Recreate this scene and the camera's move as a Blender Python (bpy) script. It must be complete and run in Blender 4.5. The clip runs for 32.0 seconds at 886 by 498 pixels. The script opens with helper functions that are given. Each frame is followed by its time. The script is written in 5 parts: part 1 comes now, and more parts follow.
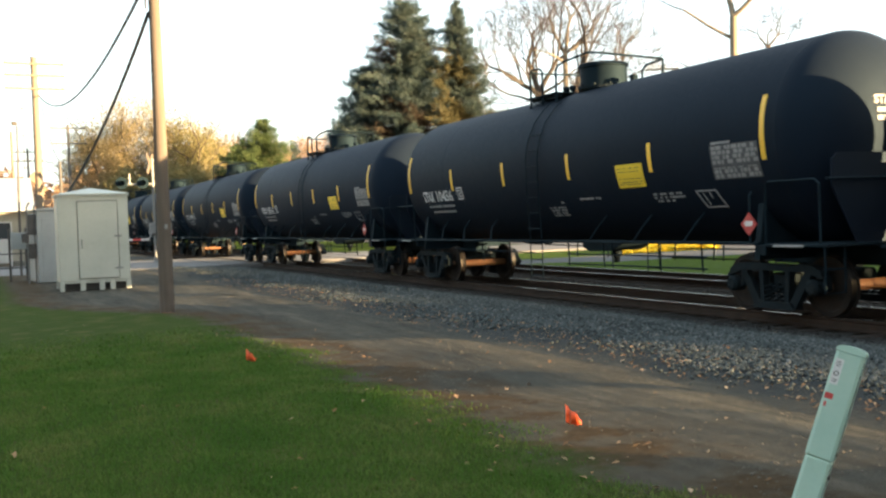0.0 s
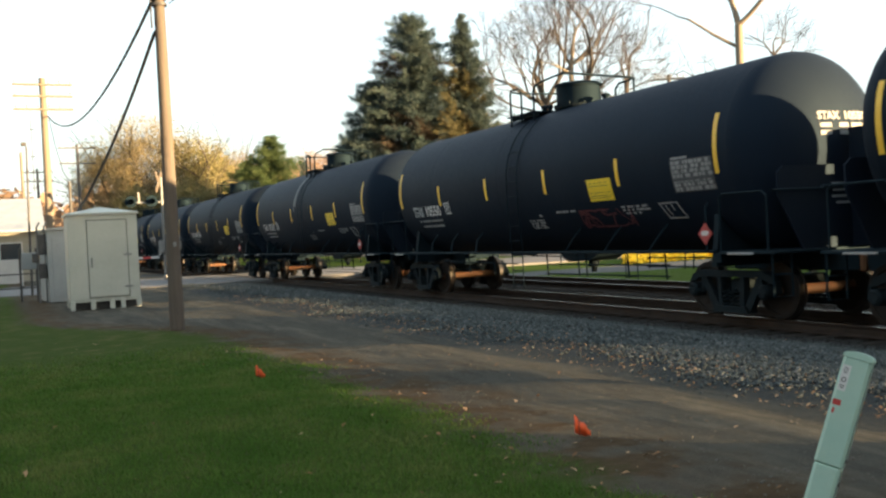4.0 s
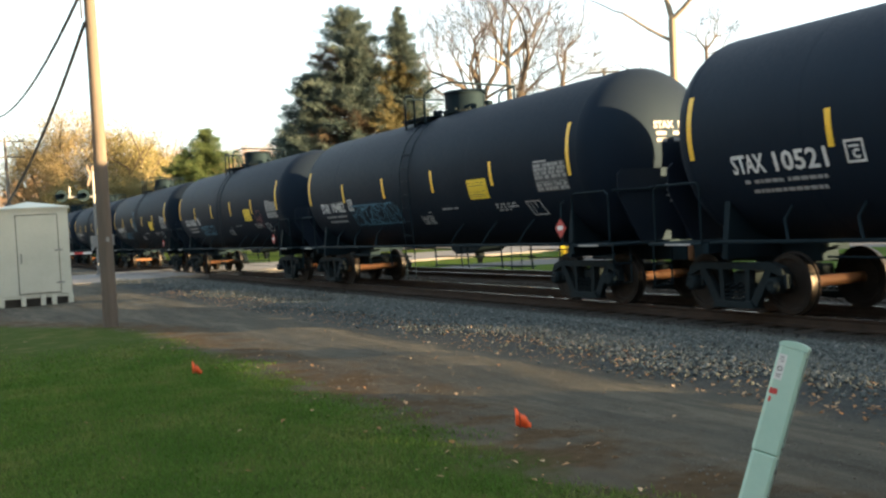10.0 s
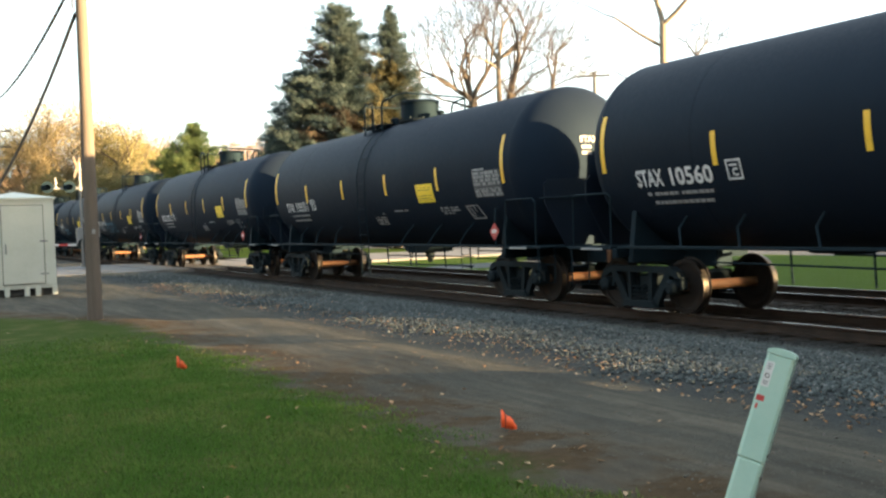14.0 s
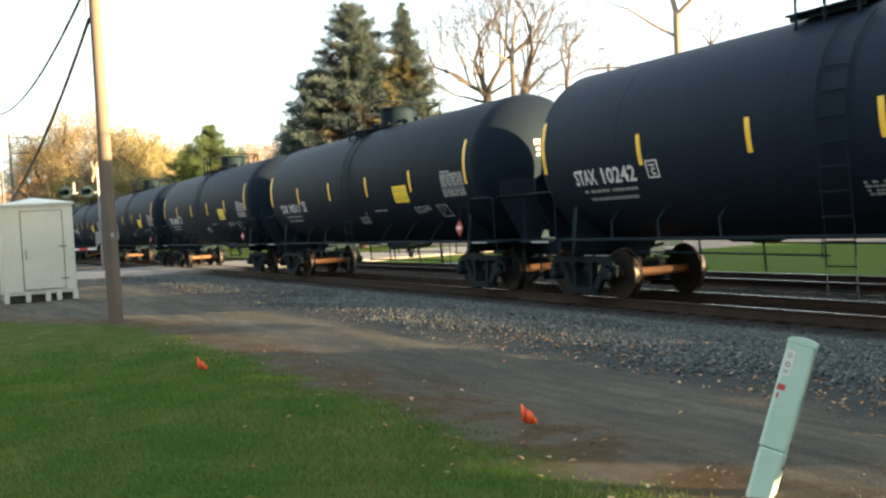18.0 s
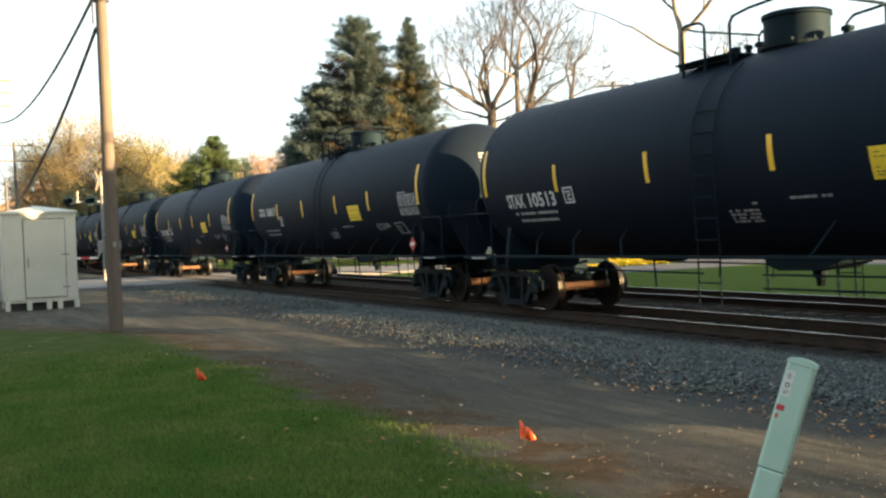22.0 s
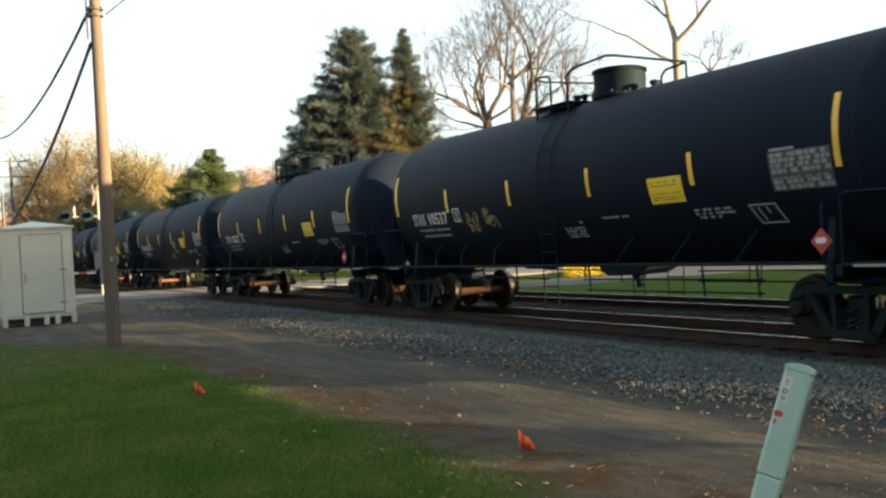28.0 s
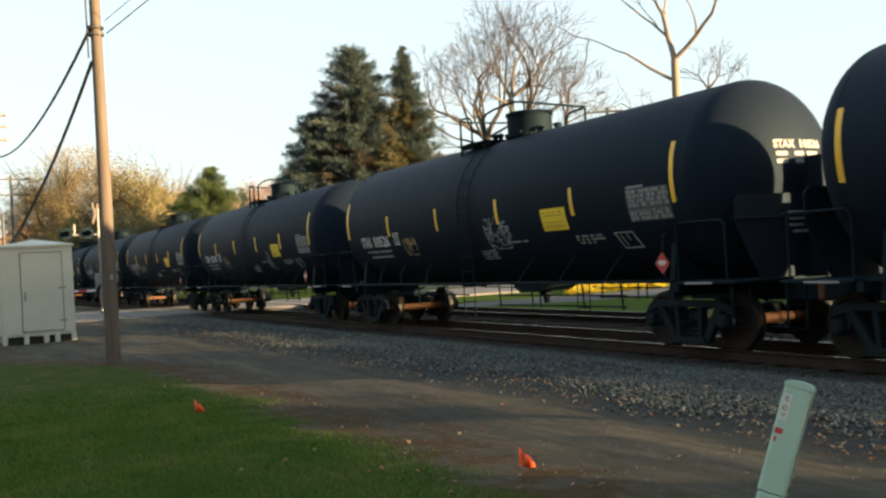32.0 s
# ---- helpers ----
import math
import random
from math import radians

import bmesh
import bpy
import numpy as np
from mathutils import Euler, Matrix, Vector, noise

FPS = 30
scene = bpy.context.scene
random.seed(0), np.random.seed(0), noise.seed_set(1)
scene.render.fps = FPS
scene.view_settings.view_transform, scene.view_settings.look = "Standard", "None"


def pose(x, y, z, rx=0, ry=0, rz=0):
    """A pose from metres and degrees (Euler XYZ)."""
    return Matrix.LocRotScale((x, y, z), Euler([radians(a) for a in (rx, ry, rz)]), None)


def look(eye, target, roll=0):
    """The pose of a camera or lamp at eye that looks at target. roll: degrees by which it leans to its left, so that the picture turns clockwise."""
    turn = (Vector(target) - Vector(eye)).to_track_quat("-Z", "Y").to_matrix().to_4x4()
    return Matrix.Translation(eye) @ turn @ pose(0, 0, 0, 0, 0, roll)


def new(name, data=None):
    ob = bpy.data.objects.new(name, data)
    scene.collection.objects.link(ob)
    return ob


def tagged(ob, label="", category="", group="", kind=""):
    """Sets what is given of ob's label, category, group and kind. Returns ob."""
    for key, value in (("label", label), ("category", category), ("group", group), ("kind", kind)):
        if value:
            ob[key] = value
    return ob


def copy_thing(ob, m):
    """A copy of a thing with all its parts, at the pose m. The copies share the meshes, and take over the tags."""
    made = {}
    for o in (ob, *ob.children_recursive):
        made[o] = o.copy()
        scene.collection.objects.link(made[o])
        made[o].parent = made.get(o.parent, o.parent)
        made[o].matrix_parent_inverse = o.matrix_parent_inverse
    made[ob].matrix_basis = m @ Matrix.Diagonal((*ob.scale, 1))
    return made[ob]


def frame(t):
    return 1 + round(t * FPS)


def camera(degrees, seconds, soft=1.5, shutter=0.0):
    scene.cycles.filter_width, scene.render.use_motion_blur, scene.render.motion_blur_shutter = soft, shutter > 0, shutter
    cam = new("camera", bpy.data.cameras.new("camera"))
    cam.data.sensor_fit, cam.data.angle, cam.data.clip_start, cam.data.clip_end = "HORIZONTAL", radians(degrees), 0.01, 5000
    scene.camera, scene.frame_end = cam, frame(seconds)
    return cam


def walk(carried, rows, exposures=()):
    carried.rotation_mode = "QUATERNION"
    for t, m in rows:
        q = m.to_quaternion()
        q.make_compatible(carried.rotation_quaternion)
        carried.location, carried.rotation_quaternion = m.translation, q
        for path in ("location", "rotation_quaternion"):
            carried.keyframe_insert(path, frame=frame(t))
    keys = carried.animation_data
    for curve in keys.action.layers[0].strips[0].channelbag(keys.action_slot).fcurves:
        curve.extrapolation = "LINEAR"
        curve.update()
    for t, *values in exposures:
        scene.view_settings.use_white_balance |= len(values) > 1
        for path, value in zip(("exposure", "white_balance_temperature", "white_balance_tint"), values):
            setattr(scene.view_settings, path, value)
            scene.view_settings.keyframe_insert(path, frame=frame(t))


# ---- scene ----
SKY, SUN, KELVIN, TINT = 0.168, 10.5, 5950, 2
VEIL = (2.6, 2.62, 2.70, 1)      # colour of the high cloud
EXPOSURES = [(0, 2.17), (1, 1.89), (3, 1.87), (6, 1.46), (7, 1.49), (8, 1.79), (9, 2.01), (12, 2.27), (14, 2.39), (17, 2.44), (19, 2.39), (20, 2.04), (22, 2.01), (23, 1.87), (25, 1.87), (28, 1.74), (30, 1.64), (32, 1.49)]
cam = camera(46.01, 32.0, soft=2.45, shutter=0.1)
PATH = [
    (0, pose(-0.021, -0.023, 1.709, 88.36, 1.97, -23.92)),
    (0.5, pose(-0.020, -0.028, 1.711, 88.52, 1.87, -23.38)),
    (1, pose(-0.018, -0.029, 1.708, 88.68, 1.97, -23.45)),
    (1.5, pose(-0.015, -0.027, 1.709, 88.65, 2.16, -23.71)),
    (2, pose(-0.013, -0.025, 1.709, 88.65, 2.48, -23.94)),
    (2.5, pose(-0.011, -0.029, 1.706, 88.83, 2.62, -24.05)),
    (3, pose(-0.011, -0.029, 1.709, 88.77, 2.62, -24.36)),
    (3.5, pose(-0.004, -0.040, 1.702, 89.03, 2.79, -23.93)),
    (5.5, pose(-0.011, -0.062, 1.715, 89.24, 2.95, -22.76)),
    (6, pose(-0.014, -0.059, 1.716, 89.97, 2.69, -23.12)),
    (6.5, pose(-0.017, -0.051, 1.716, 89.84, 2.81, -23.77)),
    (7, pose(-0.018, -0.044, 1.712, 89.45, 2.95, -24.47)),
    (7.5, pose(-0.018, -0.042, 1.709, 89.18, 2.87, -24.63)),
    (8, pose(-0.011, -0.039, 1.709, 88.99, 2.79, -24.89)),
    (8.5, pose(-0.009, -0.027, 1.705, 88.95, 2.83, -25.60)),
    (9, pose(-0.002, -0.013, 1.707, 88.95, 3.41, -26.75)),
    (9.5, pose(0.003, -0.003, 1.707, 88.62, 3.35, -26.55)),
    (10, pose(0.007, 0.000, 1.704, 88.55, 3.25, -26.83)),
    (10.5, pose(0.009, -0.002, 1.704, 88.49, 3.55, -26.76)),
    (11, pose(0.001, -0.003, 1.708, 88.44, 3.73, -26.78)),
    (11.5, pose(-0.012, -0.004, 1.711, 88.58, 3.20, -26.87)),
    (12, pose(-0.019, -0.008, 1.709, 88.63, 2.81, -26.61)),
    (12.5, pose(-0.019, -0.012, 1.709, 88.59, 2.59, -25.94)),
    (13, pose(-0.017, 0.006, 1.704, 88.53, 2.23, -26.93)),
    (13.5, pose(-0.017, 0.023, 1.710, 88.34, 2.09, -28.16)),
    (14, pose(-0.012, 0.022, 1.706, 88.51, 1.97, -27.56)),
    (14.5, pose(-0.009, 0.026, 1.699, 88.44, 2.15, -27.24)),
    (16.5, pose(0.006, 0.037, 1.701, 88.27, 3.11, -27.26)),
    (17, pose(0.004, 0.033, 1.705, 88.21, 3.19, -27.26)),
    (17.5, pose(-0.001, 0.030, 1.700, 88.30, 3.15, -27.04)),
    (18, pose(-0.001, 0.022, 1.703, 88.34, 3.25, -26.62)),
    (18.5, pose(0.005, 0.027, 1.709, 88.36, 2.98, -26.89)),
    (19, pose(0.002, 0.025, 1.707, 88.81, 2.85, -27.00)),
    (19.5, pose(0.001, 0.017, 1.702, 89.27, 2.83, -26.88)),
    (20, pose(-0.004, 0.008, 1.696, 89.31, 2.72, -26.69)),
    (20.5, pose(-0.002, 0.010, 1.702, 89.17, 2.71, -26.65)),
    (21, pose(0.003, 0.011, 1.711, 89.00, 2.63, -26.72)),
    (21.5, pose(0.006, 0.014, 1.704, 89.06, 2.35, -26.60)),
    (22, pose(0.006, 0.018, 1.701, 89.16, 2.31, -26.48)),
    (22.5, pose(0.009, 0.022, 1.701, 89.50, 2.36, -26.30)),
    (23, pose(0.007, 0.031, 1.704, 89.68, 2.45, -27.11)),
    (23.5, pose(0.003, 0.030, 1.706, 89.67, 2.46, -27.21)),
    (24, pose(0.005, 0.025, 1.703, 89.67, 2.47, -26.84)),
    (24.5, pose(0.005, 0.023, 1.698, 89.67, 2.69, -26.76)),
    (25, pose(0.012, 0.023, 1.701, 89.19, 2.69, -26.51)),
    (25.5, pose(0.011, 0.017, 1.696, 89.37, 2.78, -26.43)),
    (27.5, pose(0.019, 0.011, 1.704, 89.45, 3.12, -26.53)),
    (28, pose(0.012, 0.011, 1.701, 89.72, 3.04, -26.62)),
    (28.5, pose(0.024, 0.013, 1.699, 89.95, 3.07, -26.55)),
    (29, pose(0.031, 0.020, 1.703, 89.99, 3.17, -26.71)),
    (29.5, pose(0.043, 0.020, 1.701, 90.01, 3.45, -26.77)),
    (30, pose(0.039, 0.019, 1.706, 90.00, 3.45, -26.73)),
    (30.5, pose(0.027, 0.010, 1.697, 90.04, 3.46, -26.74)),
    (31, pose(0.017, -0.002, 1.705, 90.16, 3.47, -26.83)),
    (31.5, pose(0.016, -0.001, 1.705, 90.48, 3.31, -26.79)),
    (32, pose(0.009, -0.002, 1.704, 90.66, 3.16, -26.62)),
]
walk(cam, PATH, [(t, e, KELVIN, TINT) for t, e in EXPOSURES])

# ---- plan, in metres: the track runs along y, the train rolls towards +y ----
TRACK_X, TRACK2_X = 12.27, 16.45     # centre lines of the two tracks
RAIL_TOP = 0.05
TANK_R, TANK_Z, PITCH = 1.512, 2.82, 17.472
AFT = -0.10     # the tank sits this far behind the middle of its side stripes
STRIPES = (7.04, 4.30, 1.51, -1.33, -4.13, -7.04)


def rolled(t):
    """How far the front stripe of car 0 has come along the track at t seconds."""
    return 8.992 + 9.012 * t + 0.009225 * t * t


# ---- world and sun ----
SUN_AZ, SUN_EL = radians(41), radians(4.85)    # azimuth from -y towards +x
world = bpy.data.worlds.new("world")
scene.world = world
world.use_nodes = True
wn = world.node_tree.nodes
sky = wn.new("ShaderNodeTexSky")
sky.sky_type, sky.sun_disc = "NISHITA", False
sky.sun_elevation, sky.sun_rotation = SUN_EL, math.pi - SUN_AZ
sky.air_density, sky.dust_density, sky.ozone_density = 1.0, 2.5, 1.0
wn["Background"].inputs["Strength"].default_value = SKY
thin_cloud = wn.new("ShaderNodeMix")     # a thin even veil of high cloud over the sky
thin_cloud.data_type = "RGBA"
thin_cloud.inputs[0].default_value = 0.6
thin_cloud.inputs[7].default_value = VEIL
world.node_tree.links.new(sky.outputs[0], thin_cloud.inputs[6])
world.node_tree.links.new(thin_cloud.outputs[2], wn["Background"].inputs["Color"])
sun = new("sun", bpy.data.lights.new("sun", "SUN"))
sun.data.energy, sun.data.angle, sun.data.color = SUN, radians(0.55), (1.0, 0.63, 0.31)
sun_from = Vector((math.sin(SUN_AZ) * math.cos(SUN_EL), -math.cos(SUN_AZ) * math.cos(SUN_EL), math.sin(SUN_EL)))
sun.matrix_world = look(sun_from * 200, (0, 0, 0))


# ---- materials ----
def nodes_of(name, rough=0.6, metal=0.0, spec=0.5):
    m = bpy.data.materials.new(name)
    m.use_nodes = True
    nt = m.node_tree
    bs = nt.nodes["Principled BSDF"]
    bs.inputs["Roughness"].default_value = rough
    bs.inputs["Metallic"].default_value = metal
    bs.inputs["Specular IOR Level"].default_value = spec
    return m, nt, bs


def node(nt, kind, **inputs):
    n = nt.nodes.new(kind)
    for k, v in inputs.items():
        n.inputs[k.replace("_", " ")].default_value = v
    return n


def noise_tex(nt, coord, scale, detail=4.0, rough=0.55):
    n = node(nt, "ShaderNodeTexNoise", Scale=scale, Detail=detail, Roughness=rough)
    nt.links.new(coord, n.inputs["Vector"])
    return n.outputs["Fac"]


def ramp(nt, fac, stops):
    r = nt.nodes.new("ShaderNodeValToRGB")
    els = r.color_ramp.elements
    while len(els) < len(stops):
        els.new(0.5)
    for e, (p, c) in zip(els, stops):
        e.position, e.color = p, (*c, 1) if len(c) == 3 else c
    nt.links.new(fac, r.inputs["Fac"])
    return r.outputs["Color"]


def mix(nt, fac, a, b, mode="MIX"):
    n = nt.nodes.new("ShaderNodeMix")
    n.data_type, n.blend_type = "RGBA", mode
    for sock, v in ((n.inputs[0], fac), (n.inputs[6], a), (n.inputs[7], b)):
        if isinstance(v, (int, float)):
            sock.default_value = v
        elif isinstance(v, tuple):
            sock.default_value = (*v, 1)
        else:
            nt.links.new(v, sock)
    return n.outputs[2]


def math_node(nt, op, a, b=0.0, c=0.0):
    n = nt.nodes.new("ShaderNodeMath")
    n.operation = op
    for sock, v in zip(n.inputs, (a, b, c)):
        if isinstance(v, (int, float)):
            sock.default_value = v
        else:
            nt.links.new(v, sock)
    return n.outputs[0]


def bump(nt, bs, fac, strength, distance=0.02):
    n = node(nt, "ShaderNodeBump", Strength=strength, Distance=distance)
    nt.links.new(fac, n.inputs["Height"])
    nt.links.new(n.outputs[0], bs.inputs["Normal"])


def worn(name, base, worn_to, rough=0.6, metal=0.0, fine=25.0, coarse=2.0, amount=0.5, relief=0.15, vary=0.12, spec=0.5, stretch=(1, 1, 1)):
    """A surface of one colour with grain, stains and some change from piece to piece."""
    m, nt, bs = nodes_of(name, rough, metal, spec)
    tc = nt.nodes.new("ShaderNodeTexCoord")
    mp = nt.nodes.new("ShaderNodeMapping")
    mp.inputs["Scale"].default_value = stretch
    nt.links.new(tc.outputs["Object"], mp.inputs["Vector"])
    co = mp.outputs[0]
    big, small = noise_tex(nt, co, coarse, 5.0), noise_tex(nt, co, fine, 6.0, 0.65)
    both = math_node(nt, "ADD", math_node(nt, "MULTIPLY", big, 0.65), math_node(nt, "MULTIPLY", small, 0.35))
    col = ramp(nt, both, ((0.5 - 0.22 * amount - 0.05, base), (0.5 + 0.22, worn_to)))
    info = nt.nodes.new("ShaderNodeObjectInfo")
    val = math_node(nt, "MULTIPLY_ADD", info.outputs["Random"], 2 * vary, 1 - vary)
    hsv = nt.nodes.new("ShaderNodeHueSaturation")
    nt.links.new(val, hsv.inputs["Value"])
    nt.links.new(col, hsv.inputs["Color"])
    nt.links.new(hsv.outputs[0], bs.inputs["Base Color"])
    rr = math_node(nt, "MULTIPLY_ADD", small, 0.3, rough - 0.15)
    nt.links.new(rr, bs.inputs["Roughness"])
    if relief:
        bump(nt, bs, small, relief, 0.01)
    return m


def leafy(name, c1, c2, c3, rough=0.7, scale=1.5, through_light=0.25, leaf_vary=0.45):
    """Leaves: the colour changes from leaf to leaf and from clump to clump."""
    m, nt, bs = nodes_of(name, rough, 0.0, 0.08)
    geo = nt.nodes.new("ShaderNodeNewGeometry")
    tc = nt.nodes.new("ShaderNodeTexCoord")
    big = noise_tex(nt, tc.outputs["Object"], scale, 3.0)
    f = math_node(nt, "ADD", math_node(nt, "MULTIPLY", geo.outputs["Random Per Island"], leaf_vary), math_node(nt, "MULTIPLY", big, 1.05 - leaf_vary))
    col = ramp(nt, f, ((0.25, c1), (0.52, c2), (0.8, c3)))
    nt.links.new(col, bs.inputs["Base Color"])
    if through_light:
        tr = nt.nodes.new("ShaderNodeBsdfTranslucent")
        nt.links.new(col, tr.inputs["Color"])
        ms = nt.nodes.new("ShaderNodeMixShader")
        ms.inputs[0].default_value = through_light
        nt.links.new(bs.outputs[0], ms.inputs[1])
        nt.links.new(tr.outputs[0], ms.inputs[2])
        nt.links.new(ms.outputs[0], nt.nodes["Material Output"].inputs["Surface"])
    return m


def ground_material():
    """Lawn, bare dirt, gravelly bed, far grass and street on the one sheet."""
    m, nt, bs = nodes_of("ground_surface", 0.95, 0.0, 0.03)
    geo = nt.nodes.new("ShaderNodeNewGeometry")
    pos = geo.outputs["Position"]
    sep = nt.nodes.new("ShaderNodeSeparateXYZ")
    nt.links.new(pos, sep.inputs[0])
    x, y = sep.outputs[0], sep.outputs[1]
    n1, n2, n3, n4 = (noise_tex(nt, pos, s, d) for s, d in ((0.35, 3), (1.7, 4), (9, 5), (60, 5)))
    # lawn
    lawn = mix(nt, n3, (0.030, 0.052, 0.010), (0.052, 0.074, 0.016))
    lawn = mix(nt, ramp(nt, n2, ((0.50, (0, 0, 0)), (0.72, (0.6, 0.6, 0.6)))), lawn, (0.12, 0.105, 0.042))
    # dirt drive with ruts along the track
    mp = nt.nodes.new("ShaderNodeMapping")
    mp.inputs["Scale"].default_value = (2.2, 0.22, 1)
    nt.links.new(pos, mp.inputs["Vector"])
    rut = noise_tex(nt, mp.outputs[0], 1.0, 4)
    mp2 = nt.nodes.new("ShaderNodeMapping")
    mp2.inputs["Scale"].default_value = (7.0, 0.75, 1)
    mp2.inputs["Rotation"].default_value = (0, 0, 0.06)
    nt.links.new(pos, mp2.inputs["Vector"])
    rut2 = noise_tex(nt, mp2.outputs[0], 1.0, 5)
    rut = math_node(nt, "ADD", math_node(nt, "MULTIPLY", rut, 0.55), math_node(nt, "MULTIPLY", rut2, 0.45))
    dirt = ramp(nt, rut, ((0.36, (0.036, 0.036, 0.031)), (0.46, (0.060, 0.060, 0.052)), (0.53, (0.080, 0.077, 0.063)), (0.64, (0.128, 0.118, 0.092))))
    dirt = mix(nt, math_node(nt, "MULTIPLY", n4, 0.5), dirt, (0.078, 0.070, 0.055))
    dirt = mix(nt, ramp(nt, n3, ((0.58, (0, 0, 0)), (0.70, (0.45, 0.45, 0.45)))), dirt, (0.055, 0.045, 0.033))
    dirt = mix(nt, ramp(nt, n2, ((0.54, (0, 0, 0)), (0.70, (0.6, 0.6, 0.6)))), dirt, (0.056, 0.048, 0.037))
    n5 = noise_tex(nt, pos, 130, 3, 0.7)
    dirt = mix(nt, ramp(nt, n5, ((0.55, (0, 0, 0)), (0.68, (0.7, 0.7, 0.7)))), dirt, (0.165, 0.158, 0.130))
    dirt = mix(nt, ramp(nt, n5, ((0.34, (0.65, 0.65, 0.65)), (0.45, (0, 0, 0)))), dirt, (0.036, 0.035, 0.030))
    gravel = ramp(nt, n4, ((0.3, (0.022, 0.025, 0.026)), (0.5, (0.048, 0.053, 0.053)), (0.7, (0.085, 0.089, 0.086))))
    far = mix(nt, n3, (0.034, 0.060, 0.009), (0.060, 0.088, 0.015))
    street = mix(nt, n4, (0.085, 0.087, 0.09), (0.13, 0.13, 0.13))

    def soft(value, lo, hi):
        r = nt.nodes.new("ShaderNodeMapRange")
        r.interpolation_type = "SMOOTHSTEP"
        r.inputs[1].default_value, r.inputs[2].default_value = lo, hi
        nt.links.new(value, r.inputs[0])
        return r.outputs[0]
    wob = math_node(nt, "ADD", math_node(nt, "MULTIPLY", n2, 1.1), math_node(nt, "MULTIPLY", n3, 0.8))
    wx = math_node(nt, "ADD", x, math_node(nt, "SUBTRACT", wob, 0.95))
    # the lawn narrows away from the camera and ends before the cabinet
    wx2 = math_node(nt, "ADD", wx, math_node(nt, "MULTIPLY", soft(y, 19.0, 27.5), 3.0))
    litter = mix(nt, n3, (0.034, 0.026, 0.017), (0.100, 0.070, 0.040))
    litter = mix(nt, ramp(nt, n2, ((0.45, (0, 0, 0)), (0.60, (0.8, 0.8, 0.8)))), litter, dirt)
    verge = mix(nt, soft(wx2, 3.30, 4.00), lawn, litter)
    col = mix(nt, soft(wx2, 4.2, 5.2), verge, dirt)
    col = mix(nt, soft(wx, 6.0, 7.2), col, gravel)
    # oily brown bed under both tracks, the train's shade put into its colour
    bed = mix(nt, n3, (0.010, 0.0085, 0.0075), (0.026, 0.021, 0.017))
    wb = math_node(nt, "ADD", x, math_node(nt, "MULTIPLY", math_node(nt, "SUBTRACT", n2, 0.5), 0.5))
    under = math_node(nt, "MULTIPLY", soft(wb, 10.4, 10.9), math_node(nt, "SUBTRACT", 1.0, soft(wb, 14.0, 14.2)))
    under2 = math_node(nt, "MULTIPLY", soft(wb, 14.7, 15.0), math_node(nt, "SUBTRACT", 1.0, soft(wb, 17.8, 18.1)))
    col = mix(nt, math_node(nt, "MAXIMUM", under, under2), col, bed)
    col = mix(nt, soft(x, 17.9, 18.3), col, far)
    # a street along the track and one that comes from it towards the crossing
    kerb = math_node(nt, "ADD", x, math_node(nt, "MULTIPLY", n1, 0.5))
    inside = math_node(nt, "MULTIPLY", soft(kerb, 31.9, 32.1), math_node(nt, "SUBTRACT", 1.0, soft(kerb, 36.6, 36.8)))
    near = math_node(nt, "MAXIMUM", math_node(nt, "SUBTRACT", 55.0, x), 33.1)
    side = math_node(nt, "MULTIPLY", soft(math_node(nt, "SUBTRACT", y, near), -0.1, 0.1), math_node(nt, "SUBTRACT", 1.0, soft(y, 38.4, 38.6)))
    side = math_node(nt, "MULTIPLY", side, math_node(nt, "MULTIPLY", soft(x, 18.2, 18.6), math_node(nt, "SUBTRACT", 1.0, soft(x, 32.0, 32.4))))
    col = mix(nt, math_node(nt, "MAXIMUM", inside, side), col, street)
    nt.links.new(col, bs.inputs["Base Color"])
    bump(nt, bs, math_node(nt, "ADD", math_node(nt, "MULTIPLY", n3, 0.6), math_node(nt, "ADD", n4, math_node(nt, "MULTIPLY", n5, 0.4))), 0.85, 0.03)
    return m


